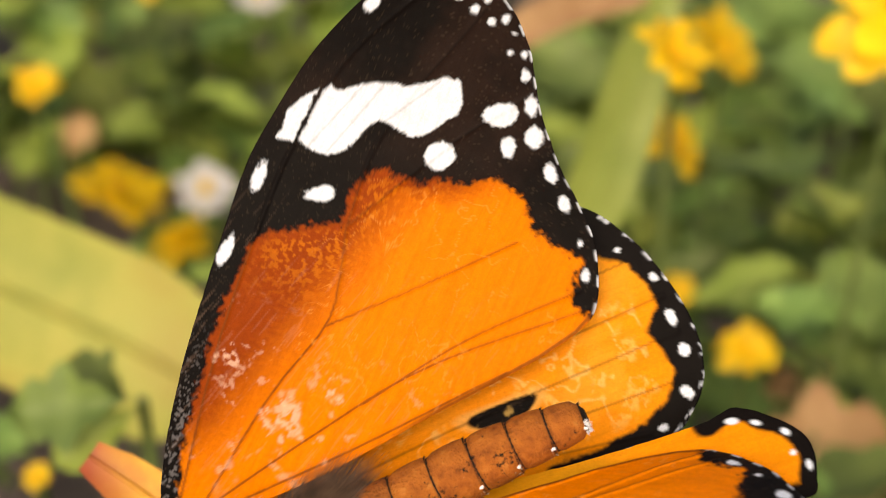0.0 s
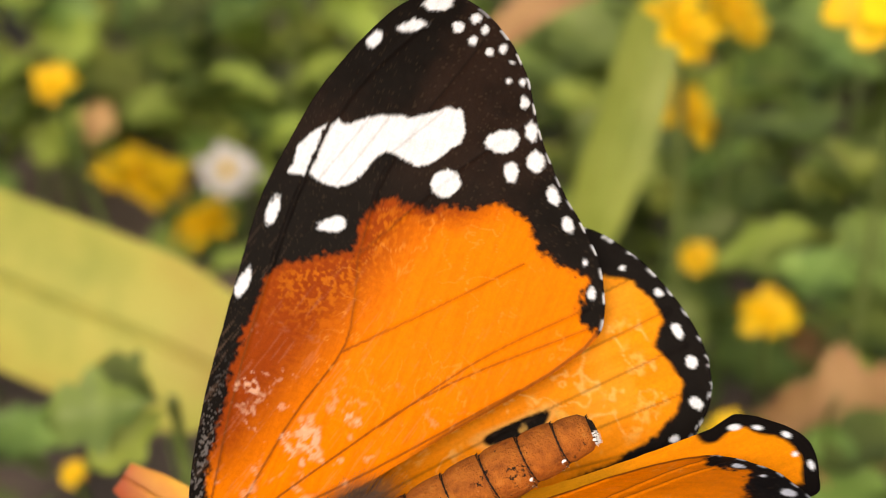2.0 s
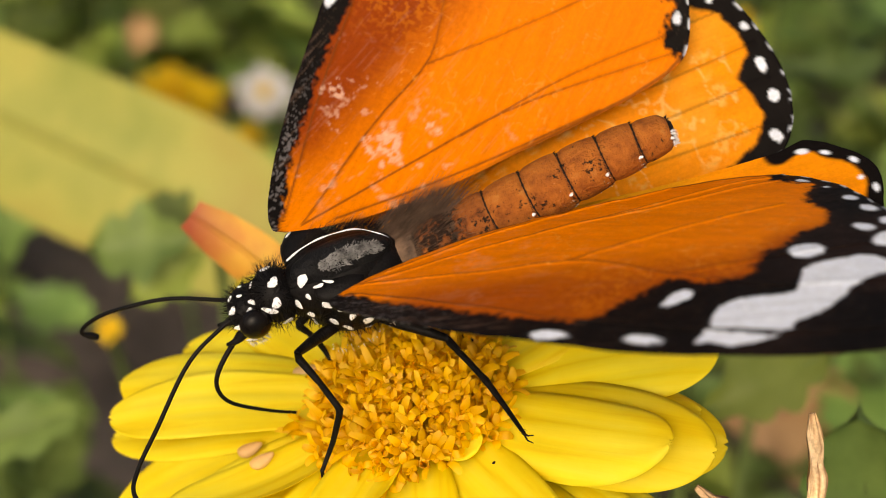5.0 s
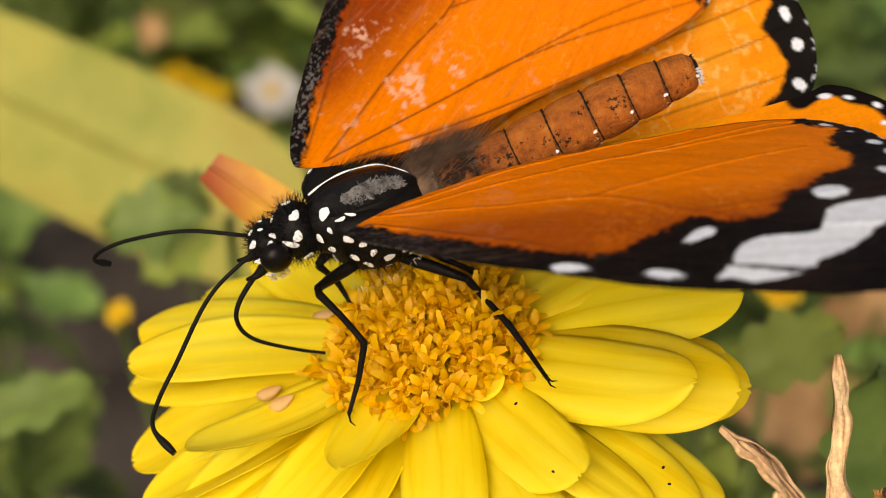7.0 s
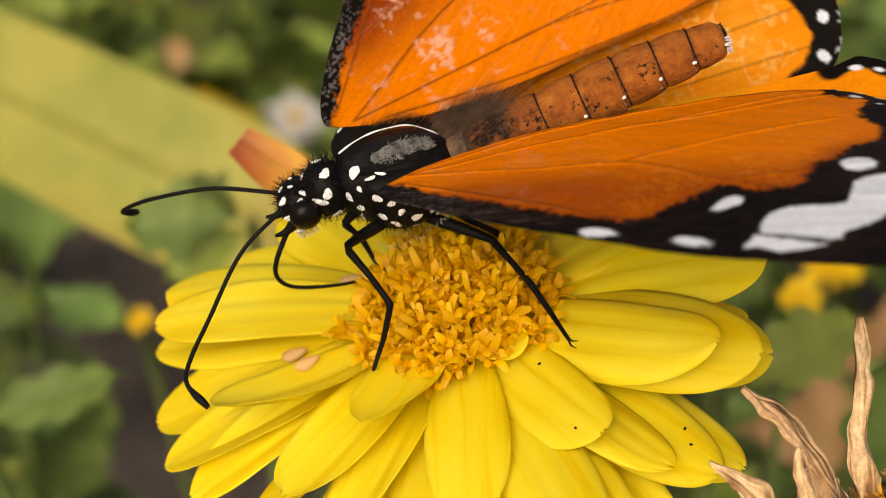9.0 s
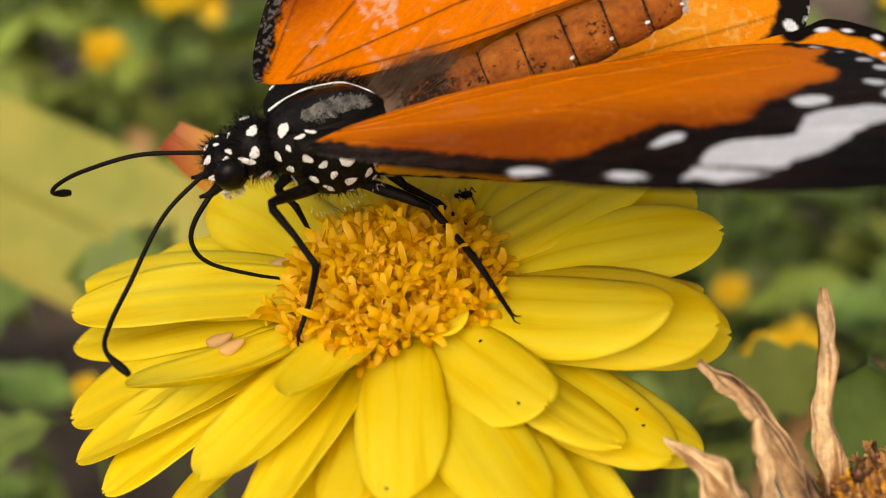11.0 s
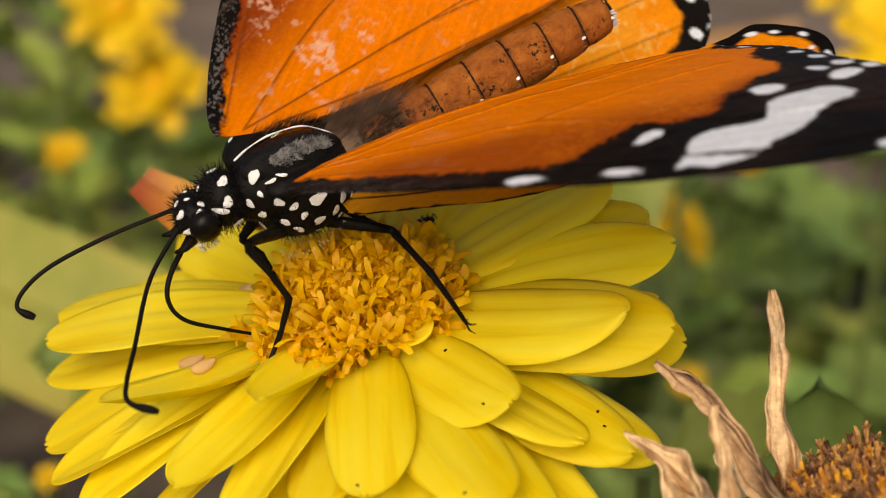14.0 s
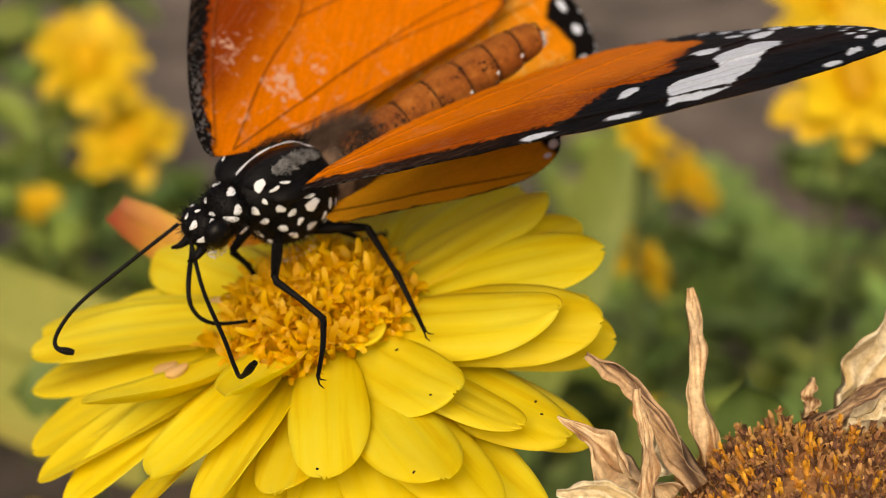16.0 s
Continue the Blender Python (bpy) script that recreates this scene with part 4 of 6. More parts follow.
# legs: thigh, and shin with foot; lengths in centimetres
def leg(hip, thigh, shin, knee_first, foot_first, label, bend=0.03, name="leg"):
    v1, q1 = tube([(0, 0, 0), (thigh * 0.3, 0, 0.01), (thigh * 0.7, 0, 0.01), (thigh, 0, 0)], [0.04, 0.05, 0.042, 0.03], 10)
    v2, q2 = tube([(0, 0, 0), (shin * 0.05, 0, 0), (shin * 0.25, 0, -0.52 * bend), (shin * 0.44, 0, -0.93 * bend), (shin * 0.48, 0, -bend), (shin * 0.52, 0, -0.96 * bend), (shin * 0.75, 0, -0.57 * bend), (shin, 0, 0)], [0.028, 0.032, 0.024, 0.025, 0.03, 0.026, 0.021, 0.015], 9)
    rgl = random.Random(5)
    roots = [(shin * (0.3 + 0.7 * k / 60), 0, -bend * float(np.interp(0.3 + 0.7 * k / 60, [0, 0.48, 1], [0, 1, 0]))) for k in range(60)]
    hv, hq = hairs(roots, [(0.3, rgl.uniform(-1, 1), rgl.uniform(-1, 1)) for _ in roots], 0.05, 0.004, rgl, (0.8, 0, 0), 0.1)
    n = len(v2)
    v2 = list(v2) + list(hv)
    q2 = list(q2) + [tuple(n + k for k in f) for f in hq]
    for sy in (-1, 1):
        cv, cq = tube([(shin - 0.02, 0, 0), (shin + 0.05, 0.03 * sy, 0), (shin + 0.08, 0.05 * sy, -0.03)], [0.01, 0.007, 0.003], 5)
        n = len(v2)
        v2 += list(cv)
        q2 += [tuple(n + k for k in f) for f in cq]
    up = part(name, build("thigh", v1, q1, [BLACK]), butterfly, None, label)
    lo = part("shin", build("shin", v2, q2, [BLACK]), up, None, "thin black shin and clawed foot")
    rows = leg_rows(hip, thigh, [(0, *knee_first, *foot_first)])
    up.matrix_basis, lo.matrix_basis = rows[0][1], rows[0][2]
    return up, lo


def aim(d, ref):
    """A turn that lays +x along d, with z near ref."""
    x = Vector(d).normalized()
    y = Vector(ref).cross(x).normalized()
    return Matrix((x, y, x.cross(y))).transposed().to_4x4()


def leg_rows(hip, thigh, rows):
    out = []
    for t, kx, ky, kz, fx, fy, fz, *back in rows:
        h, k, f = Vector(hip), Vector((kx, ky, kz)), Vector((fx, fy, fz))
        up = at_cm(*h) @ aim(k - h, (0.2, 0, 1))
        knee = h + (k - h).normalized() * thigh
        lo = at_cm(*knee) @ aim(f - knee, back or (-1, 0.2, 0.3))
        out.append((t, up, up.inverted() @ lo))
    return out


MID_HIP, HIND_HIP = (-0.17, -0.24, -0.21), (0.14, -0.23, -0.38)
mid_leg = leg(MID_HIP, 0.61, 1.02, (-0.49, -0.37, -0.08), (-0.78, -0.90, -0.94), "jointed black leg gripping the petals", 0.23)
hind_leg = leg(HIND_HIP, 0.57, 1.05, (0.54, -0.61, -0.55), (0.66, -1.65, -0.65), "jointed black leg gripping the petals")
leg((-0.1, 0.08, -0.25), 0.36, 0.42, (-0.36, 0.08, -0.38), (-0.36, -0.12, -0.72), "jointed black leg gripping the disc")
leg((0.3, -0.1, -0.38), 0.3, 0.62, (0.42, -0.28, -0.56), (0.72, -0.58, -1.0), "jointed black leg gripping the disc")

# ---- flower ----
FL_N = Vector((-0.237, -0.118, 0.964)).normalized()
FL_X = (Vector((1, 0, 0)) - FL_N * FL_N.x).normalized()
FL_Y = FL_N.cross(FL_X)
FL_AT = Vector((-0.25, -0.75, 0.05))
FL_M = Matrix((FL_X, FL_Y, FL_N)).transposed().to_4x4()
flower = holder("flower", Matrix.Translation(FL_AT * CM) @ FL_M, "yellow daisy flower with golden disc in full bloom", "flower")


def petal_mesh(name, length, width, droop, lift, cup, twist, mats, seed, root=0.2, notch=0.0, nu=26, nv=15, wav=0.02):
    """A strap petal along +x from root to length, with ribs, a cupped section and a notched tip; two skins."""
    rg = random.Random(seed)
    ph = rg.random() * 6
    point = rg.uniform(0.4, 0.58)
    top = []
    for i in range(nu):
        s = 1 - (1 - i / (nu - 1)) ** 1.7
        w = width * (0.4 + 0.6 * math.sin(min(1, s * 1.5) * math.pi / 2)) * max(0.0, 1 - max(0, (s - 0.5) / 0.505) ** 2.2) ** point
        x0 = root + (length - root) * s
        z0 = lift * math.sin(s * math.pi * 0.6) + droop * s * s
        for j in range(nv):
            t = 2 * j / (nv - 1) - 1
            rib = 0.014 * math.cos(t * 8 + 0.4 * math.sin(ph)) * min(1, 4 * s * (1.05 - s))
            end = -notch * math.cos(t * 5.2) * max(0, s - 0.9) * 10 * 0.5
            y = 0.5 * w * t
            z = z0 + cup * width * (t * t) * (1 - 0.4 * s) + rib + wav * math.sin(3 * s * 2 + ph + t * 2) * s
            c, sn = math.cos(twist * s), math.sin(twist * s)
            zz = z - z0
            top.append((x0 + end, y * c - zz * sn, z0 + y * sn + zz * c))
    top = np.array(top)
    n = len(top)
    fs = grid_faces(nu, nv)
    low = top - [0, 0, 0.009]
    fs2 = [tuple(n + k for k in reversed(f)) for f in fs]
    rim = [i * nv for i in range(nu)] + [(nu - 1) * nv + j for j in range(1, nv)] + [i * nv + nv - 1 for i in range(nu - 2, -1, -1)]
    side = [(rim[k + 1], rim[k], n + rim[k], n + rim[k + 1]) for k in range(len(rim) - 1)]
    return build(name, np.vstack([top, low]), [tuple(reversed(f)) for f in fs] + [tuple(reversed(f)) for f in fs2] + side, mats)


def ray_petal(name, reach, high, lift, width, roll, sway, root_z, cup, seed, root=0.3, nu=34, nv=17):
    """A petal from the disc's foot: rounded blade, two grooves, a toothed tip, a bend sideways and a lean of its section; two skins."""
    rgp = random.Random(seed)
    ph, teeth, fold = rgp.uniform(0, 6), rgp.uniform(0.6, 1.3), rgp.uniform(-0.12, 0.12)
    top, under = [], []
    for i in range(nu):
        s = 1 - (1 - i / (nu - 1)) ** 1.8
        if s < 0.58:
            wide = 0.42 + 0.58 * math.sin(s / 0.58 * math.pi / 2)
        else:
            wide = math.sqrt(max(0.0, 1 - min(1, (s - 0.58) / 0.424) ** 2.3))
        for j in range(nv):
            t = 2 * j / (nv - 1) - 1
            edge = 1 + 0.025 * math.sin(9 * s + ph + 2 * t)
            h = 0.5 * width * wide * t * edge
            groove = -0.016 * (math.exp(-((t - 0.28 - fold) / 0.1) ** 2) + math.exp(-((t + 0.3 - fold) / 0.1) ** 2)) * min(1, 5 * s) * min(1, 3 * (1.02 - s))
            rip = 0.013 * math.sin(5.5 * s + ph + 2.2 * t) * s + 0.007 * math.sin(13 * s + 2 * ph - 5 * t) * s * abs(t)
            across = (cup * (t * t - 0.33) + (0.0 if cup > 0 else -0.05 * t ** 6)) * width * wide + groove + rip
            x = root + (reach - root) * s - 0.045 * teeth * (0.5 + 0.5 * math.cos(t * 8.5 + ph)) * max(0, (s - 0.93) / 0.07) * (1 - abs(t)) - 0.02 * t * t * s
            y = sway * (s - s * s) + h * math.cos(roll) - across * math.sin(roll)
            z = lift * math.sin(math.pi * s) + high * s + root_z * (1 - s) ** 2 + h * math.sin(roll) + across * math.cos(roll)
            top.append((x, y, z))
            under.append((x, y, z - 0.004 - 0.008 * (1 - t * t)))
    n = len(top)
    fs = grid_faces(nu, nv)
    rim = [i * nv for i in range(nu)] + [(nu - 1) * nv + j for j in range(1, nv)] + [i * nv + nv - 1 for i in range(nu - 2, -1, -1)]
    side = [(rim[k + 1], rim[k], n + rim[k], n + rim[k + 1]) for k in range(len(rim) - 1)]
    return build(name, top + under, [tuple(reversed(f)) for f in fs] + [tuple(n + k for k in f) for f in fs] + side, [PETAL])


# azimuth, reach, height of the tip, lift, width, lean, bend sideways, height of the root, cup
PETALS = [
    (-54.1, 1.92, 0.12, -0.05, 0.65, 0.27, -0.25, 0.14, -0.07), (-26.5, 2.26, 0.32, -0.04, 0.72, 0.22, -0.17, 0.12, -0.07),
    (-13.5, 2.31, 0.05, 0.03, 0.74, -0.2, -0.05, -0.06, -0.05), (-22.1, 2.5, 0.06, 0.04, 0.84, 0.3, -0.05, -0.05, -0.04),
    (-12.1, 2.45, -0.41, 0.09, 0.85, 0.3, -0.07, -0.15, -0.03), (-46.5, 2.27, -0.23, 0.02, 0.6, -0.28, -0.14, -0.02, -0.06),
    (-39.3, 2.43, -0.52, 0.06, 0.76, -0.04, -0.07, -0.12, -0.04), (-67.6, 2.58, 0.02, -0.06, 0.7, -0.06, -0.03, -0.1, -0.07),
    (-63.5, 2.82, -0.3, 0.0, 0.73, -0.15, -0.03, -0.2, -0.04), (-87.0, 2.15, 0.05, 0.06, 0.64, -0.04, 0.18, 0.1, -0.06),
    (-110.3, 1.6, 0.5, 0.0, 0.56, 0.05, 0.17, 0.12, 0.2), (-152.3, 2.09, 0.35, -0.1, 0.6, 0.29, 0.18, 0.1, 0.16),
    (-159.6, 2.65, -0.34, 0.05, 0.66, 0.05, 0.08, 0.02, 0.15), (-128.2, 2.1, 0.0, 0.0, 0.72, 0.1, 0.06, 0.08, 0.1),
    (-151.7, 2.55, -0.42, 0.12, 0.62, -0.1, -0.03, -0.08, 0.1), (-137.0, 2.3, -0.42, 0.02, 0.62, 0.4, 0.11, -0.1, 0.06),
    (-113.5, 2.25, -0.1, 0.04, 0.62, 0.25, 0.06, -0.03, 0.06), (-98.6, 2.06, -0.08, -0.04, 0.68, 0.11, 0.07, -0.05, -0.05),
    (166.8, 2.62, 0.17, 0.12, 0.76, -0.11, 0.11, 0.04, -0.07), (176.0, 2.57, 0.22, 0.12, 0.62, -0.14, 0.03, 0.08, 0.05),
    (171.7, 2.81, -0.28, 0.14, 0.74, -0.11, 0.03, -0.03, 0.0), (-173.1, 2.72, -0.43, 0.14, 0.74, -0.13, 0.03, -0.08, 0.06),
    (135.8, 2.26, 0.16, 0.13, 0.84, -0.15, 0.07, 0.05, -0.05), (52.6, 2.12, 0.0, 0.12, 0.79, 0.18, -0.02, 0.0, -0.04),
    (23.6, 2.27, 0.27, 0.05, 0.76, -0.05, -0.12, 0.06, -0.04), (15.1, 2.4, 0.05, 0.09, 0.87, 0.25, -0.09, -0.02, -0.04),
    (0.1, 2.46, 0.14, 0.1, 0.8, 0.2, -0.03, -0.08, -0.03), (36.0, 2.3, 0.12, 0.08, 0.8, 0.1, 0.0, -0.04, -0.04),
    (72.0, 2.2, 0.05, 0.15, 0.8, 0.0, 0.05, 0.02, -0.04), (92.0, 2.3, 0.0, 0.15, 0.8, 0.0, 0.0, -0.03, -0.04),
    (112.0, 2.3, 0.05, 0.15, 0.8, 0.0, 0.0, 0.02, -0.04), (152.0, 2.4, -0.05, 0.1, 0.75, 0.0, 0.0, -0.06, -0.04),
    (-76.0, 2.7, -0.42, 0.02, 0.66, 0.1, 0.0, -0.14, 0.03), (-90.0, 2.75, -0.5, 0.0, 0.64, 0.0, 0.05, -0.14, 0.03),
    (-105.0, 2.55, -0.5, 0.0, 0.62, 0.1, 0.0, -0.15, 0.04), (-122.0, 2.6, -0.75, 0.0, 0.6, 0.1, 0.0, -0.18, 0.05),
    (-33.0, 2.45, -0.75, 0.0, 0.7, 0.0, 0.0, -0.2, -0.03), (160.0, 2.55, -0.6, 0.05, 0.7, 0.0, 0.0, -0.15, 0.0), (-54.0, 2.7, -0.8, 0.0, 0.66, 0.0, 0.0, -0.2, 0.0)]
FLECKS = {0: ((22, 6), (9, 12)), 6: ((20, 12), (22, 10)), 7: ((24, 3),), 9: ((26, 5),), 17: ((6, 1), (9, 0))}
v, q = ellipsoid((0, 0, 0), (0.016, 0.012, 0.006), 6, 8, 0.2)
fleck_mesh = build("brown_fleck", v, q, [FUR])
for k, (az, *row) in enumerate(PETALS):
    me = ray_petal("petal", *row, 400 + k)
    petal_ob = part("petal", me, flower, at_cm(0.05, -0.2, 0) @ pose(0, 0, 0, 0, 0, az))
    for i, j in FLECKS.get(k, ()):
        part("brown_fleck", fleck_mesh, petal_ob, Matrix.Translation(me.vertices[i * 17 + j].co) @ pose(0, 0, 0, 0, 0, 50 * i))

# disc: a dome with florets
v, q = ellipsoid((0, 0, 0), (1.0, 1.0, 0.42), 24, 36)
v = [(p[2] / 0.42 * 0.55, p[1] * 0.55, p[0] * 0.42) for p in v]
disc = part("disc", build("disc", v, q, [FLORET]), flower, at_cm(0.05, -0.27, -0.06), "golden disc of tubular florets")


def floret_mesh(name, tall, r, mat, lobes=5, flare=90.0, size=0.11):
    """A slender tube that opens into narrow curling lobes."""
    vs, fs = [], []
    sides = lobes * 2
    prof = [(0.0, 0.6), (0.6, 0.8), (1.0, 1.05), (0.9, 0.7), (0.55, 0.35)]
    for h, k in prof:
        for j in range(sides):
            a = 2 * math.pi * j / sides
            vs.append((r * k * math.cos(a), r * k * math.sin(a), tall * h))
    fs += grid_faces(len(prof), sides, True)
    rgl = random.Random(int(tall * 1000) + lobes)
    for j in range(lobes):
        a = 2 * math.pi * (2 * j + 0.5) / sides + rgl.uniform(-0.2, 0.2)
        out, side = np.array((math.cos(a), math.sin(a), 0)), np.array((-math.sin(a), math.cos(a), 0))
        p = out * r * 0.95 + np.array((0, 0, tall * 0.94))
        n, l, bend, skew = len(vs), size * rgl.uniform(0.7, 1.3), flare * rgl.uniform(0.4, 1.5), rgl.uniform(-0.5, 0.5)
        for k, wide in enumerate((0.62, 0.72, 0.74, 0.66, 0.4)):
            th = radians(bend) * (k / 4) ** 1.3
            if k:
                p = p + l / 4 * (out * math.sin(th) + side * skew * k / 4 + np.array((0, 0, math.cos(th))))
            lip = -0.25 * r * wide * (out * math.cos(th) - np.array((0, 0, math.sin(th))))
            vs += [p + side * r * wide - lip * 0, p + lip, p - side * r * wide]
        for k in range(4):
            for c in (0, 1):
                b = n + 3 * k + c
                fs.append((b, b + 1, b + 4, b + 3))
    return build(name, vs, fs, [mat])


def dome(count, radius, height, meshes, parent, name, z0, tilt=1.0, seed=3, low=0.12):
    rg = random.Random(seed)
    for k in range(count):
        f = (k + 0.5) / count
        r = radius * math.sqrt(f) * (1 + 0.03 * rg.uniform(-1, 1))
        a = k * 2.399963 + rg.uniform(-0.1, 0.1)
        z = z0 + height * math.sqrt(max(0.0, 1 - (r / radius * 0.97) ** 2))
        lean = tilt * 62 * (r / radius) ** 1.6 + rg.uniform(-12, 12)
        m = at_cm(r * math.cos(a), r * math.sin(a), z - low) @ pose(0, 0, 0, 0, 0, math.degrees(a)) @ pose(0, 0, 0, 0, lean, 0) @ pose(0, 0, 0, rg.uniform(-12, 12), 0, rg.uniform(0, 360))
        part(name, meshes[k % len(meshes)], parent, m @ Matrix.Scale(rg.uniform(0.8, 1.2), 4))


FLORETS = [floret_mesh("floret", 0.3, 0.041, FLORET, 5, 60, 0.12), floret_mesh("floret", 0.34, 0.041, FLORET, 5, 90, 0.13), floret_mesh("floret", 0.28, 0.037, FLORET, 4, 30, 0.12), floret_mesh("floret", 0.32, 0.041, FLORET, 5, 120, 0.14), floret_mesh("floret", 0.36, 0.035, FLORET, 3, 60, 0.15), floret_mesh("floret", 0.3, 0.04, FLORET, 4, 95, 0.13)]
dome(298, 0.62, 0.37, FLORETS, disc, "floret", 0.0, 0.66)


def crowd(parent, meshes, count, radius, height, inner, low, lean, material_, seed, label):
    """Further florets between the single ones, too crowded to pick apart."""
    rgd = random.Random(seed)
    vs, fs = [], []
    for k in range(count):
        mesh = meshes[k % len(meshes)]
        base = np.array([tuple(q.co) for q in mesh.vertices]) / CM
        f = math.sqrt(rgd.uniform(inner, 1))
        r, a = radius * f, rgd.uniform(0, 6.283)
        z = height * math.sqrt(max(0.0, 1 - (f * 0.97) ** 2)) - low + rgd.uniform(-0.04, 0.02)
        m = Matrix.Translation((r * math.cos(a), r * math.sin(a), z)) @ pose(0, 0, 0, 0, 0, math.degrees(a)) @ pose(0, 0, 0, rgd.uniform(-18, 18), lean * f ** 1.6 + rgd.uniform(-15, 15), rgd.uniform(0, 360)) @ Matrix.Scale(rgd.uniform(0.75, 1.15), 4)
        mm = np.array(m)
        n = len(vs)
        vs += list(base @ mm[:3, :3].T + mm[:3, 3])
        fs += [tuple(n + i for i in q.vertices) for q in mesh.polygons]
    tagged(part("floret_mass", build("floret_mass", vs, fs, [material_]), parent), label, kind="stuff")


crowd(disc, FLORETS, 120, 0.62, 0.37, 0.0, 0.14, 42, FLORET, 29, "crowded golden florets")

# stem
pts = smooth_line([(0, 0, -0.1), (0.2, 0.3, -3), (0.1, 0.9, -9), (0.6, 1.2, -30.5)], 30)
part("stem", build("stem", *tube(pts, np.linspace(0.16, 0.22, 30), 12), [STEM]), flower, None, "green flower stem")

# small petal standing on the disc and pink buds beside it
part("petal", petal_mesh("petal", 0.44, 0.34, 0.02, 0.06, 0.1, 0.2, [PETAL], 301, 0.0, 0.0, 14, 9), flower, at_cm(0.22, -0.86, 0.2) @ pose(0, 0, 0, 10, 4, 8), "small stray petal on the disc")
BUD = leafy("pale_bud", [(0.3, (0.84, 0.56, 0.22)), (0.7, (0.88, 0.68, 0.36))], 300, 0.4, 0.5, 0.1, 0.1)
v, q = ellipsoid((0, 0, 0), (1, 1, 1), 18, 20, 0.05)
v = [(0.14 * p[0], 0.075 * p[1] * (1 - 0.35 * p[0]), 0.06 * p[2] * (1 - 0.3 * p[0]) + 0.02 * p[0] * p[0]) for p in v]
bud_mesh = build("bud", v, q, [BUD])
for x, y, z, az in ((-0.82, 0.16, 0.2, 10), (-1.15, -0.62, 0.1, 30), (-1.3, -0.42, 0.02, 20)):
    part("bud", bud_mesh, flower, at_cm(x, y, z) @ pose(0, 0, 0, 0, 0, az) @ Matrix.Scale(0.75, 4), "pale pinkish unopened floret")

# ---- withered flower ----
DRY_AT = Vector((3.35, -2.95, -0.42))
dry = holder("withered_flower", Matrix.Translation(DRY_AT * CM) @ FL_M, "withered brown daisy head with curled dry petals", "flower")
to_dry = (Matrix.Translation(DRY_AT) @ FL_M).inverted()
v, q = ellipsoid((0, 0, 0), (1.0, 1.0, 0.5), 20, 30)
v = [(p[2] / 0.5 * 0.95, p[1] * 0.95, p[0] * 0.42) for p in v]
dry_disc = part("disc", build("disc", v, q, [DRYFLORET]), dry, at_cm(0.08, -0.1, -0.22), "brown disc of withered florets")
DARKTIP = leafy("charred_floret", [(0.3, (0.07, 0.03, 0.016)), (0.7, (0.36, 0.16, 0.07))], 800, 0.7, 0.1, 0.4, 0.4)
DRYF = [floret_mesh("floret", 0.2, 0.019, DRYFLORET, 4, 25, 0.05), floret_mesh("floret", 0.21, 0.018, DARKTIP, 5, 60, 0.05), floret_mesh("floret", 0.18, 0.018, DRYFLORET, 3, 80, 0.05), floret_mesh("floret", 0.2, 0.02, DRYFLORET, 4, 10, 0.06), floret_mesh("floret", 0.19, 0.018, DARKTIP, 3, 100, 0.05)]
RUST = leafy("rusty_floret", [(0.3, (0.58, 0.23, 0.018)), (0.7, (0.82, 0.42, 0.04))], 800, 0.6, 0.15, 0.3, 0.35)
RUSTF = [floret_mesh("floret", 0.22, 0.019, RUST, 4, 25, 0.06), floret_mesh("floret", 0.2, 0.019, RUST, 5, 50, 0.06), DRYF[0], floret_mesh("floret", 0.23, 0.018, RUST, 3, 10, 0.05), DRYF[1], DRYF[2]]
dome(148, 0.6, 0.12, RUSTF, dry_disc, "floret", 0.36, 0.4, 21, 0.19)
dome(150, 0.98, 0.46, DRYF, dry_disc, "floret", 0.0, 0.8, 22, 0.175)
crowd(dry_disc, DRYF, 760, 0.99, 0.46, 0.1, 0.175, 50, DRYFLORET, 23, "crowded tan withered florets")
crowd(dry_disc, DRYF, 480, 0.99, 0.46, 0.1, 0.17, 50, DARKTIP, 24, "crowded dark withered florets")


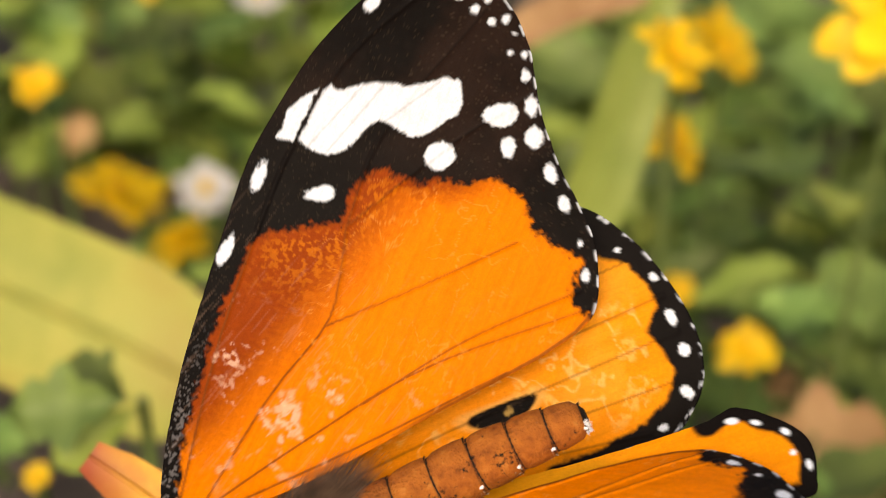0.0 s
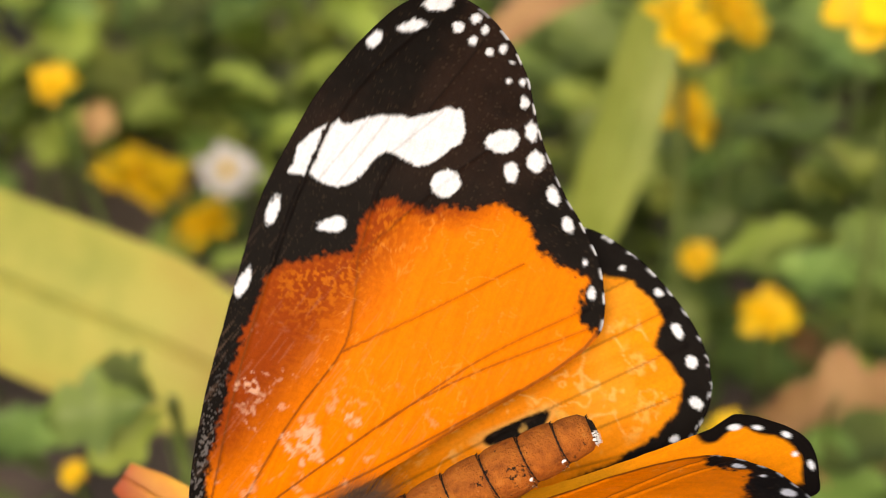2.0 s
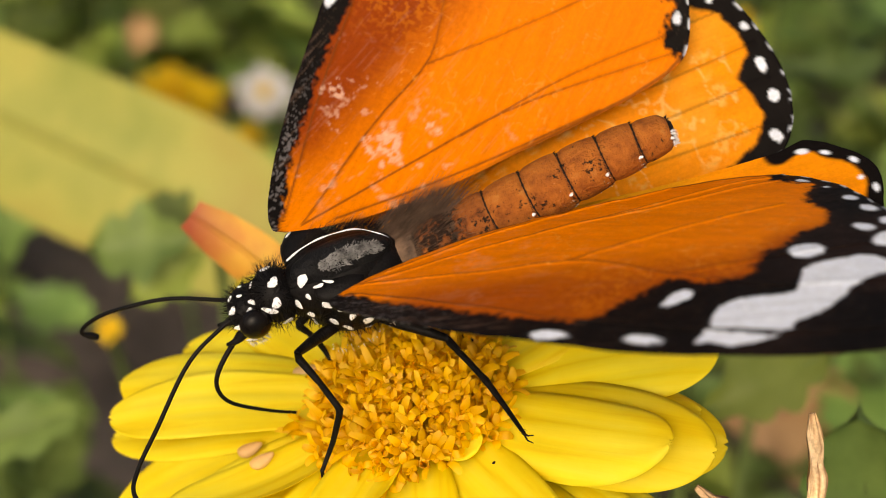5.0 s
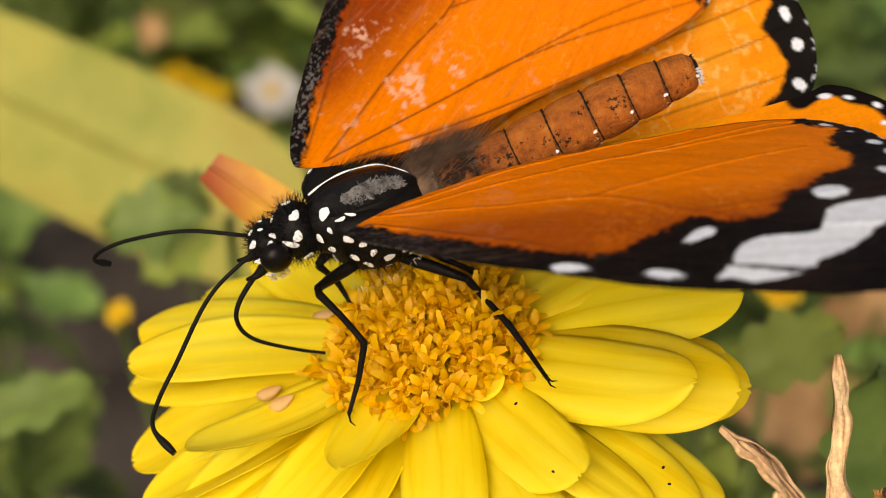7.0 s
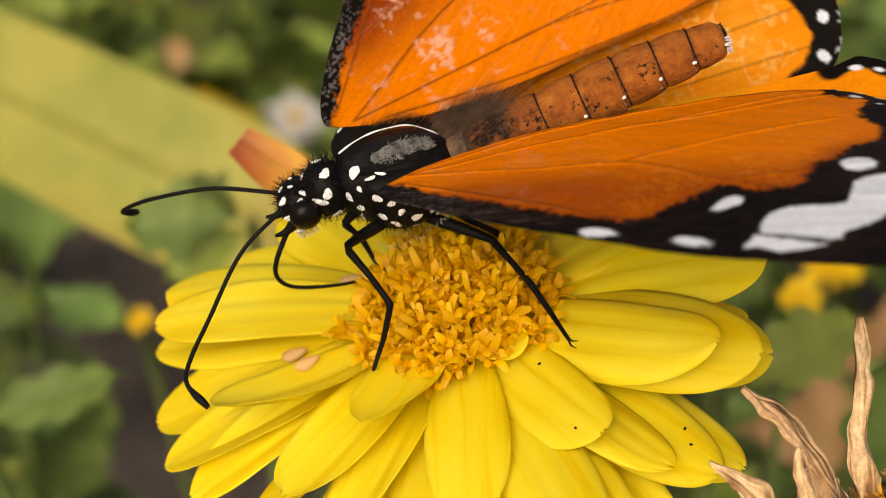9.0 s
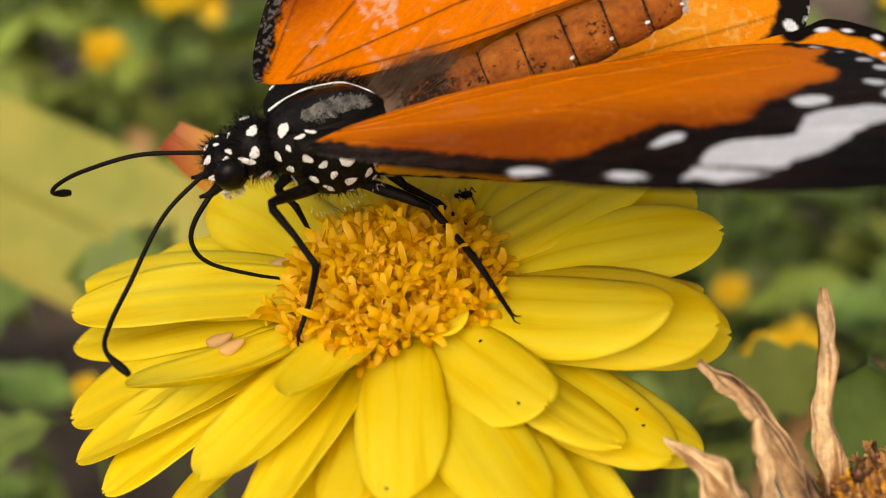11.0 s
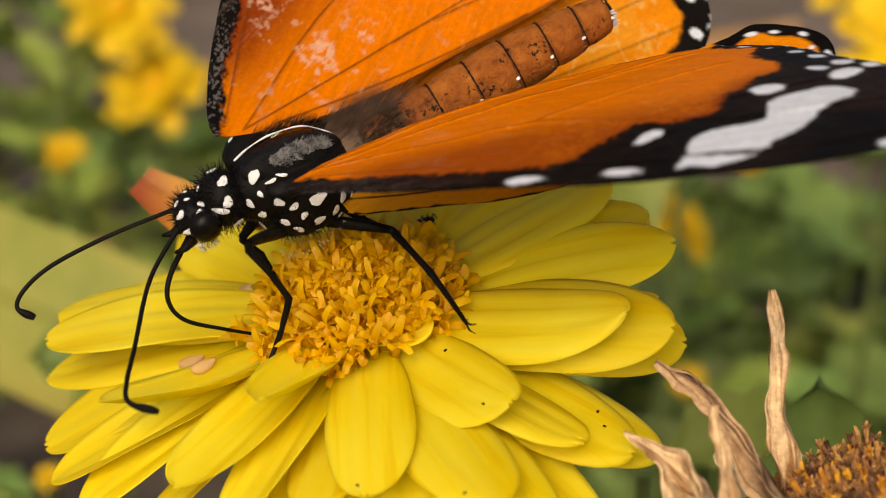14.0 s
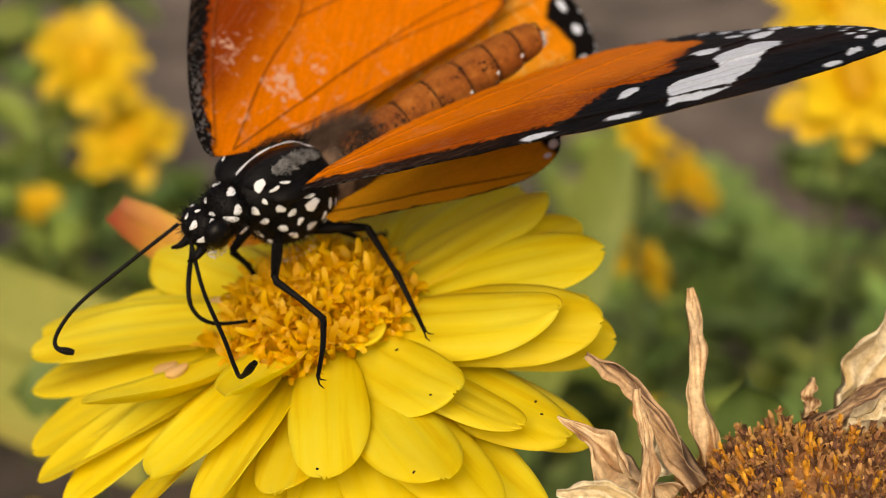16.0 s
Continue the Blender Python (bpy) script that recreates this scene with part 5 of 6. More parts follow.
def curl(base, mid, tip, widths, tones, seed, roll=0.5, face=(0, -1, 0.3)):
    """A shrivelled petal through three places in the world, rolled lengthwise."""
    pts = smooth_line([to_dry @ Vector(base), to_dry @ Vector(mid), to_dry @ Vector(tip)], 40)
    w = np.interp(np.linspace(0, 1, 40), np.linspace(0, 1, len(widths)), widths)
    pts = pts + 0.01 * np.sin(np.linspace(0, 9, 40) + seed)[:, None] * np.array((1, 0.5, 0.3))
    tang = np.gradient(pts, axis=0)
    fc = np.array(to_dry.to_3x3() @ Vector(face))
    vs = []
    rgc = random.Random(seed)
    ph = rgc.random() * 6
    for i, (p, t, ww) in enumerate(zip(pts, tang, w)):
        t = t / np.linalg.norm(t)
        side = np.cross(t, fc)
        side /= np.linalg.norm(side)
        nrm = np.cross(side, t)
        tw = (0.7 if tones is not CREAMS else 0.15) * math.sin(i * 0.2 + ph)
        s2, n2 = side * math.cos(tw) + nrm * math.sin(tw), nrm * math.cos(tw) - side * math.sin(tw)
        for j in range(17):
            a = (j / 8 - 1)
            edge = 1 + 0.34 * noise.noise(Vector((i * 0.22, a * 0.5, seed + 3)))
            crease = (0.13 if tones is not CREAMS else 0.05) * ww * (1 - 2 * abs(math.sin(a * 6.5 + i * 0.05))) + 0.34 * ww * noise.noise(Vector((i * 0.12, j * 0.45, seed)))
            fold = roll * ww * (abs(a) ** 1.5) * (1 + 0.6 * math.sin(i * 0.17 + ph))
            vs.append(p + s2 * math.sin(a * 1.25) * ww / 2 * edge + n2 * (fold + crease))
    vs = np.array(vs)
    n = len(vs)
    low = vs - fc / np.linalg.norm(fc) * 0.02
    fs = grid_faces(40, 17)
    rim = [i * 17 for i in range(40)] + [39 * 17 + j for j in range(1, 17)] + [i * 17 + 16 for i in range(38, -1, -1)] + [j for j in range(15, -1, -1)]
    ii, jj = np.meshgrid(np.arange(40.0), np.arange(17.0), indexing="ij")
    fine, broad = fbm(jj * 0.9 + seed * 5, ii * 0.07).ravel(), fbm(ii * 0.13 + seed * 3, jj * 0.25).ravel()
    tone = np.clip(4.2 * (fine - 0.5) + 1.6 * (broad - 0.5) + 0.55, 0, 1)[:, None]
    col = np.array(tones[0]) * (1 - tone) + np.array(tones[1]) * tone
    side = [(rim[k], rim[k + 1], n + rim[k + 1], n + rim[k]) for k in range(len(rim) - 1)]
    return build("dry_petal", np.vstack([vs, low]), fs + [tuple(n + k for k in reversed(f)) for f in fs] + side, [STREAKED], colours=np.vstack([col, col * 0.8]))


STREAKED, nt_, bs_, out_ = material("shrivelled_petal")
tint = nt_.nodes.new("ShaderNodeAttribute")
tint.attribute_name = "Col"
spk = noise_node(nt_, 1500, 4, 0.7)
link(nt_, mixed(nt_, "MULTIPLY", 0.7, tint.outputs["Color"], ramp_node(nt_, spk.outputs["Fac"], [(0.35, (0.55, 0.5, 0.45)), (0.6, (1.1, 1.1, 1.1))]).outputs[0]), bs_.inputs["Base Color"])
bs_.inputs["Roughness"].default_value = 0.55
bs_.inputs["Specular IOR Level"].default_value = 0.35
bump_node(nt_, bs_, spk.outputs["Fac"], 0.5, 0.0002)
TANS, BROWNS, CREAMS = ((0.34, 0.18, 0.075), (0.8, 0.6, 0.36)), ((0.13, 0.068, 0.036), (0.6, 0.4, 0.22)), ((0.6, 0.46, 0.24), (0.9, 0.8, 0.57))
DRY_PETALS = [((2.82, -2.5, -0.5), (2.77, -2.13, 0.15), (2.73, -1.76, 0.72), [0.13, 0.22, 0.17, 0.13, 0.17, 0.15, 0.05], TANS), ((2.72, -2.82, -0.42), (2.27, -2.38, 0.11), (1.9, -2.1, 0.33), [0.18, 0.2, 0.17, 0.18, 0.16, 0.06], BROWNS), ((2.4, -3.14, -0.38), (1.95, -2.86, -0.09), (1.63, -2.65, 0.1), [0.3, 0.36, 0.34, 0.22, 0.1, 0.02], TANS), ((2.24, -3.38, -0.25), (2.2, -3.09, 0.14), (2.17, -2.85, 0.43), [0.14, 0.14, 0.13, 0.1, 0.05], TANS), ((2.3, -3.38, -0.36), (1.86, -3.29, -0.17), (1.55, -3.29, -0.16), [0.22, 0.2, 0.18, 0.05], CREAMS), ((3.69, -2.1, -0.25), (3.7, -2.05, -0.09), (3.71, -1.99, 0.03), [0.14, 0.14, 0.12, 0.06], TANS), ((3.88, -2.25, -0.3), (4.26, -1.96, 0.14), (4.75, -1.63, 0.72), [0.14, 0.42, 0.66, 0.7, 0.5, 0.12], CREAMS), ((3.67, -2.34, -0.21), (3.98, -2.28, 0.0), (4.33, -2.22, 0.13), [0.12, 0.15, 0.14, 0.13, 0.08], BROWNS), ((3.75, -2.45, -0.35), (4.11, -2.38, -0.22), (4.46, -2.32, -0.1), [0.3, 0.4, 0.4, 0.2], CREAMS), ((4.2, -2.8, -0.45), (4.6, -2.75, -0.4), (5.0, -2.7, -0.45), [0.3, 0.4, 0.3, 0.12], TANS), ((2.9, -3.7, -0.75), (2.6, -4.0, -0.8), (2.2, -4.2, -0.95), [0.4, 0.42, 0.3, 0.15], TANS), ((3.6, -3.8, -0.7), (3.7, -4.2, -0.8), (3.8, -4.6, -1.1), [0.4, 0.42, 0.3, 0.15], TANS), ((2.55, -2.6, -0.45), (2.45, -2.45, -0.25), (2.42, -2.4, -0.1), [0.3, 0.3, 0.25, 0.1], CREAMS)]
for k, (b0, m0, t0, ws, mat) in enumerate(DRY_PETALS):
    part("dry_petal", curl(b0, m0, t0, ws, mat, k, 0.35), dry, None, "curled bleached petal" if mat is CREAMS else "")
pts = smooth_line([(0, 0, 0), (0.1, 0.3, -3), (-0.4, 1.2, -9), (-0.2, 1.5, -30.5)], 30)
part("stem", build("stem", *tube(pts, np.linspace(0.14, 0.2, 30), 12), [STEM]), dry, None, "drying flower stem")

# ---- leaves and flowers behind ----
def blade(pts, widths, mat, name, label, category, up=(0, 0, 1), kind=""):
    line = smooth_line(pts, 40)
    w = np.interp(np.linspace(0, 1, 40), np.linspace(0, 1, len(widths)), widths)
    tang = np.gradient(line, axis=0)
    vs = []
    for p, t, ww in zip(line, tang, w):
        side = np.cross(t, up)
        side /= np.linalg.norm(side)
        nrm = np.cross(side, t) / np.linalg.norm(t)
        for j in range(9):
            q = j / 4 - 1
            vs.append(p + side * q * ww / 2 + nrm * (0.1 * ww * q * q))
    n = len(vs)
    vs = np.array(vs)
    low = vs - np.array(up) * 0.03
    fs = grid_faces(40, 9)
    ob = holder(name, Matrix.Identity(4), label, category, kind=kind)
    part("lamina", build("lamina", np.vstack([vs, low]), fs + [tuple(n + k for k in reversed(f)) for f in fs], [mat]), ob)
    rib = line + np.array(up) * 0.02
    part("midrib", build("midrib", *tube(rib, 0.03 * w + 0.01, 8), [mat]), ob)
    return ob


blade([(-28.6, 26.5, -6.2), (-19.4, 22.0, -7.5), (-11.3, 18.4, -8.8), (-7.4, 16.5, -9.5), (-5.3, 15.5, -9.9), (-3.9, 14.8, -10.3), (-3.0, 14.2, -10.5)], [2.6, 3.0, 3.3, 3.5, 3.5, 2.9, 1.0], BLADE, "broad_leaf", "broad yellow-green leaf blade behind the flower", "leaf", up=(0.1, -0.75, 0.65))
blade([(3.7, 20.5, -13), (4.9, 21.2, -10), (5.9, 22.6, -7.6), (6.5, 23.6, -6.2)], [1.2, 1.6, 1.5, 0.6], LIME, "upright_leaf", "upright pale green leaf blade", "leaf", up=(0.1, -0.9, 0.4))
blade([(1.5, 22.5, -8.0), (3.6, 23.6, -6.9), (6, 24, -6.3), (9.5, 24.2, -5.6)], [0.7, 0.9, 0.9, 0.7], TAN, "dry_stalk", "tan dry stalk lying among the leaves", "stalk", up=(0.0, -0.8, 0.6))
blade([(-1.25, 0.9, -0.6), (-1.7, 1.25, -0.25), (-2.35, 1.6, 0.05)], [0.4, 0.5, 0.52, 0.5, 0.44, 0.3], REDTIP, "faded_petal", "faded orange petal with a brownish red tip", "petal", up=(0.2, -0.7, 0.6))


def leaf_mesh(name, length, width, mat, seed, lobes=3):
    rgl = random.Random(seed)
    nu, nv = 22, 7
    vs = []
    b = rgl.uniform(0.1, 0.35)
    for i in range(nu):
        s = i / (nu - 1)
        w = width * math.sin(math.pi * min(1, s * 1.04 + 0.02)) ** 0.6 * (0.72 + 0.42 * abs(math.sin(math.pi * lobes * s + 0.4))) * (0.35 + 0.65 * min(1, 2.2 * s))
        for j in range(nv):
            t = 2 * j / (nv - 1) - 1
            vs.append((length * (s + 0.08 * abs(t) * (1 - s)), 0.5 * w * t, -b * length * s * s + 0.16 * width * abs(t) + 0.05 * length * math.sin(5 * s + seed)))
    vs = np.array(vs)
    n = len(vs)
    fs = grid_faces(nu, nv)
    return build(name, np.vstack([vs, vs - [0, 0, 0.02]]), fs + [tuple(n + k for k in reversed(f)) for f in fs], [mat])


LEAVES = [leaf_mesh("leaf", 2.6, 1.7, GREEN, 1), leaf_mesh("leaf", 2.0, 1.4, GREEN, 2), leaf_mesh("leaf", 3.0, 1.6, GREEN, 3, 4), leaf_mesh("leaf", 2.2, 1.2, LIME, 4)]


def plant(x, y, top, spread, leaves, seed, label="leafy green garden plant with lobed leaves"):
    rgp = random.Random(seed)
    ob = holder("plant", at_cm(x, y, GROUND), label, "plant", "garden plants behind the flower")
    for st in range(3):
        a = rgp.uniform(0, 6.28)
        tip = (spread * 0.5 * math.cos(a), spread * 0.5 * math.sin(a), top - GROUND - rgp.uniform(0, 2.5))
        line = smooth_line([(0.3 * math.cos(a), 0.3 * math.sin(a), 0), (tip[0] * 0.4, tip[1] * 0.4, tip[2] * 0.5), tip], 16)
        part("stem", build("stem", *tube(line, np.linspace(0.16, 0.08, 16), 7), [STEM]), ob)
        for k in range(leaves // 3):
            f = rgp.uniform(0.35, 1.0)
            p = line[int(f * 15)]
            az = k * 137 + rgp.uniform(-25, 25)
            part("leaf", LEAVES[3 if x < -3 and y > 24 and rgp.random() < 0.6 else rgp.randrange(4)], ob, at_cm(*p) @ pose(0, 0, 0, 0, 0, az) @ pose(0, 0, 0, rgp.uniform(-25, 25), rgp.uniform(-45, 20), 0) @ Matrix.Scale(rgp.uniform(0.7, 1.25) * spread / 4.0, 4))
    return ob


rgq = random.Random(4)
PLANTS = [(-9, 9, -14.5, 4), (-13, 14, -14, 4.5), (5.5, 9.5, -16, 3.6), (14, 14, -15.5, 4.2), (2.5, 11, -14, 4), (-4.5, 5.5, -13, 3.6), (8.5, 5.5, -16.5, 3.2), (-7, 13, -16, 4)]
for row, y in enumerate((19, 25, 31, 38, 46, 55, 66, 80)):
    for col in range(6):
        span = 9 + 0.42 * y
        PLANTS.append((-span + 2 * span * (col + 0.5 * (row % 2) + rgq.uniform(-0.2, 0.2)) / 5.5, y + rgq.uniform(-2, 2), -6.2 - 0.27 * y + rgq.uniform(-2.5, 1.5), 4.2 + 0.06 * y))
PLANTS += [(-17.3, 61, -11.5, 7.0), (-18.5, 76, -13.5, 8.0), (-15.5, 45.5, -10.5, 5.5)]
for k, (x, y, top, spread) in enumerate(PLANTS):
    if k in (10, 15, 21, 22, 27, 28):
        continue
    plant(x, y, top, spread, 24, 50 + k)
# leaves close behind the head
close = holder("plant", at_cm(-4.0, 10.4, GROUND), "green lobed leaves close to the broad blade", "plant", "garden plants behind the flower")
line = smooth_line([(0, 0, 0), (0.3, -0.3, 12), (0.2, -0.4, 23.4)], 16)
part("stem", build("stem", *tube(line, np.linspace(0.16, 0.1, 16), 7), [STEM]), close)
for k, (x, y, z, az, ty) in enumerate(((0.1, -0.8, 23.7, 185, -6), (0.2, -0.7, 23.5, 215, -5), (0.1, -0.6, 23.5, 150, 5))):
    part("leaf", LEAVES[(0, 3, 1)[k]], close, at_cm(x, y, z) @ pose(0, 0, 0, 42, 0, 0) @ pose(0, 0, 0, 0, ty, az) @ Matrix.Scale(0.75, 4))


def far_flower(x, y, z, r, face, seed, label="yellow daisy flower blooming among the leaves", petal_mat=None, n=11):
    rgf = random.Random(seed)
    mat = petal_mat or BGYELLOW
    zz = Vector(face).normalized()
    ob = holder("flower", at_cm(x, y, z) @ Vector((0, 0, 1)).rotation_difference(zz).to_matrix().to_4x4(), label, "flower", "flowers behind")
    me = petal_mesh("petal", r, r * 0.46, -0.16 * r, 0.12 * r, 0.06, 0, [mat], seed, r * 0.2, 0.03 * r, 12, 7, 0.02 * r)
    me2 = petal_mesh("petal", r * 0.85, r * 0.44, 0.05 * r, 0.12 * r, 0.06, 0, [mat], seed + 1, r * 0.2, 0.03 * r, 12, 7, 0.02 * r)
    for k in range(n):
        part("petal", me, ob, pose(0, 0, 0, 0, rgf.uniform(-14, 16), 360 * k / n + rgf.uniform(-9, 9)) @ Matrix.Scale(rgf.uniform(0.78, 1.1), 4))
        part("petal", me2, ob, at_cm(0, 0, 0.05 * r) @ pose(0, 0, 0, 0, rgf.uniform(-16, 8), 360 * (k + 0.5) / n + rgf.uniform(-9, 9)) @ Matrix.Scale(rgf.uniform(0.75, 1.1), 4))
    vv, qq = ellipsoid((0, 0, 0), (0.36 * r, 0.36 * r, 0.2 * r), 12, 18, 0.08)
    part("disc", build("disc", [(p[2], p[1], p[0] * 0.5) for p in vv], qq, [FLORET if petal_mat is None else BGYELLOW]), ob, at_cm(0, 0, 0.12 * r), "golden disc")
    back = ob.matrix_basis.inverted()
    l = smooth_line([back @ Vector((x * CM, y * CM, z * CM - 0.001)) / CM, back @ Vector(((x + 0.5) * CM, (y + 1.5) * CM, (z + GROUND) / 2 * CM)) / CM, back @ Vector(((x + 0.8) * CM, (y + 2) * CM, GROUND * CM - 0.005)) / CM], 14)
    part("stem", build("stem", *tube(l, 0.1, 6), [STEM]), ob)
    return ob


UPWARD = (0.0, -0.45, 0.9)
far_flower(10.1, 17.8, -3.8, 1.9, (-0.1, -0.7, 0.7), 1)
far_flower(14.3, 33.0, -6.4, 2.6, UPWARD, 2)
far_flower(-11.7, 47.8, -12.4, 2.6, (0.1, -0.5, 0.85), 3)
far_flower(-10.2, 46.5, -15.4, 2.5, (-0.2, -0.4, 0.9), 4)
far_flower(-11.3, 42.8, -24.2, 2.1, (0.4, 0.0, 0.9), 5)
far_flower(-8.9, 42.5, -26.4, 1.4, (-0.3, 0.0, 0.9), 6)
far_flower(9.0, 28.2, -10.2, 1.3, (0.5, -0.2, 0.8), 8)
far_flower(7.3, 25.4, -11.4, 1.2, (0.6, -0.2, 0.7), 9)
far_flower(7.7, 24.5, -15.6, 0.55, UPWARD, 10)
far_flower(9.1, 21.9, -15.6, 0.8, UPWARD, 11)
far_flower(-8.9, 25.4, -9.5, 0.65, UPWARD, 12)
far_flower(5.1, 9.1, -7.2, 0.4, UPWARD, 14)
far_flower(6.0, 19.4, -5.6, 0.9, (0.5, -0.3, 0.8), 15)
far_flower(-6.7, 12.9, -11.0, 0.3, UPWARD, 16)
far_flower(-7.4, 40.5, -22.6, 1.3, (0.2, -0.2, 0.9), 17, "white daisy flower beside the yellow ones", WHITEPETAL)
far_flower(-5.8, 50.7, -19.3, 1.2, UPWARD, 18, "white daisy flower on a tall stem", WHITEPETAL)
for k, (x, y, z, az, sc, lab) in enumerate(((5.4, 14.0, -14.4, 0, 1.4, "curled tan dead leaf on the plants"), (13.0, 35.5, -29.0, 0, 2.0, "curled brown dead leaf on the plants"), (7.6, 17.7, -15.1, -4, 1.6, "broad tan dead leaf caught between the plants"), (-12.3, 40, -20.8, 70, 0.7, "reddish brown dead leaf among the stems"))):
    m = leaf_mesh("lamina", 2.8 * sc, 1.9 * sc, TAN, 70 + k)
    ob = holder("dead_leaf", at_cm(x, y, z) @ pose(0, 0, 0, 40, 0, 0) @ pose(0, 0, 0, 5, 0, az), lab, "leaf", "dead leaves")
    part("lamina", m, ob)
    rib = [m.vertices[i * 7 + 3].co / CM + Vector((0, 0, 0.02)) for i in range(0, 21, 2)]
    part("midrib", build("midrib", *tube(rib, np.linspace(0.07, 0.02, len(rib)), 6), [TAN]), ob)

def near_leaf(base, tip, width, mat, seed, face, label):
    """A single lobed leaf on its stalk, from base to tip, with a midrib."""
    b0, t0 = Vector(base), Vector(tip)
    x = (t0 - b0).normalized()
    y = Vector(face).cross(x).normalized()
    m = Matrix((x, y, x.cross(y))).transposed().to_4x4()
    ob = holder("leaf", at_cm(*base) @ m, label, "leaf", "leaves close to the flower")
    length = (t0 - b0).length
    part("lamina", leaf_mesh("lamina", length, width, mat, seed, 4), ob)
    part("midrib", build("midrib", *tube([(0, 0, 0.02), (length * 0.5, 0, -0.03 * length), (length * 0.9, 0, -0.2 * length)], [0.05, 0.035, 0.015], 6), [STEM]), ob)
    inv = (at_cm(*base) @ m).inverted()
    foot = [inv @ Vector(p) / CM for p in ((b0.x * CM, b0.y * CM, b0.z * CM), ((b0.x + 0.3) * CM, (b0.y + 1.2) * CM, (b0.z - 8) * CM), ((b0.x + 0.5) * CM, (b0.y + 1.6) * CM, GROUND * CM - 0.005))]
    part("stem", build("stem", *tube(smooth_line(foot, 12), 0.09, 7), [STEM]), ob)
    return ob


near_leaf((2.9, 3.5, -4.45), (4.7, 4.0, -3.6), 0.95, LIME, 81, (0, -0.6, 0.8), "fresh green lobed leaf under the flower head")
near_leaf((4.3, 0.4, -3.3), (3.75, 0.1, -1.25), 1.1, GREEN, 82, (-0.3, -0.9, 0.3), "dark green pointed leaf beside the withered flower")
near_leaf((-7.4, 6.0, -7.7), (-5.3, 5.4, -6.0), 0.8, GREEN, 83, (0, -0.6, 0.8), "dull green pointed leaf beside the flower")

# a tiny dark insect on a petal behind the disc
insect = holder("insect", Matrix.Translation(FL_AT * CM) @ FL_M @ at_cm(0.62, 0.62, 0.24), "tiny black insect sitting on a yellow petal", "insect")
v, q = ellipsoid((0, 0, 0), (0.055, 0.035, 0.03), 10, 12, 0.05)
part("body", build("body", v, q, [BLACK]), insect)
v, q = ellipsoid((0, 0, 0), (0.025, 0.025, 0.022), 8, 10, 0.02)
part("head", build("head", v, q, [BLACK]), insect, at_cm(-0.07, 0, 0.005))
for k in range(6):
    sy, ax = (-1 if k % 2 else 1), (-0.03, 0, 0.03)[k // 2]
    part("leg", build("leg", *tube([(ax, 0.02 * sy, 0), (ax * 1.6, 0.055 * sy, 0.02), (ax * 2.2, 0.085 * sy, -0.05)], [0.006, 0.006, 0.004], 5), [BLACK]), insect)

# ---- motion ----
def turn(rx, ry, rz):
    v = Vector((radians(rx), radians(ry), radians(rz)))
    return Matrix.Rotation(v.length, 4, v.normalized()) if v.length > 1e-6 else Matrix.Identity(4)


# seconds, turn vector in the body's axes (degrees), shift in the world (centimetres)
BODY_ROWS = [
    (0, 3.6, 0, 0.5, 0.033, 0.025, -0.071),
    (0.5, 0.4, 1.2, 0.6, 0.009, -0.026, 0.025),
    (1, 1.4, 1.6, 1.1, 0.031, -0.027, 0.01),
    (1.5, 1.9, 1, 0.8, 0.023, -0.01, -0.013),
    (2, 0.5, 1.2, 0.7, 0.013, -0.039, 0.026),
    (2.5, 0.5, 0.5, 0.3, 0.005, -0.017, 0.009),
    (3, 2.2, -0.3, 0, 0.014, 0.037, -0.048),
    (3.5, 2.2, -0.6, 0, 0.016, 0.034, -0.051),
    (6, -3.1, -0.4, -0, -0.003, 0.029, -0.018),
    (6.5, -2.6, -0.1, -0, -0.001, 0.029, -0.018),
    (7, -2, -0, -0.1, -0.008, 0.043, -0.023),
    (7.5, -1.9, 0.3, 0, -0.01, 0.027, -0.016),
    (8, -1.7, -0, -0.1, -0.008, 0.008, -0.003),
    (8.5, 0.6, -0.3, -0.4, -0.005, 0.017, -0.001),
    (9, 1, -0.2, -0.5, -0.004, 0.029, -0.008),
    (11.5, 3.6, -2.5, -3.2, 0.011, 0.106, -0.011),
    (12, 3.2, -2.2, 1.2, 0.028, -0.041, -0.061),
    (12.5, 3.6, -3, 2.7, -0.027, -0.064, -0.097),
    (13, 4.7, -3.6, 4, -0.049, -0.126, -0.102),
    (13.5, 6.5, -1.9, 4.5, -0.018, -0.094, -0.103),
    (14, 7.1, -1.8, 5.5, -0.012, -0.096, -0.106),
    (14.5, 7.6, 1.5, 8.5, 0.077, -0.049, -0.079),
    (15, 7.7, 3.4, 11.6, 0.144, -0.022, -0.093),
    (15.5, 8.9, 4.9, 16.3, 0.147, -0.095, -0.108),
    (16, 10.1, 5.9, 16.8, 0.207, -0.047, -0.072),
]
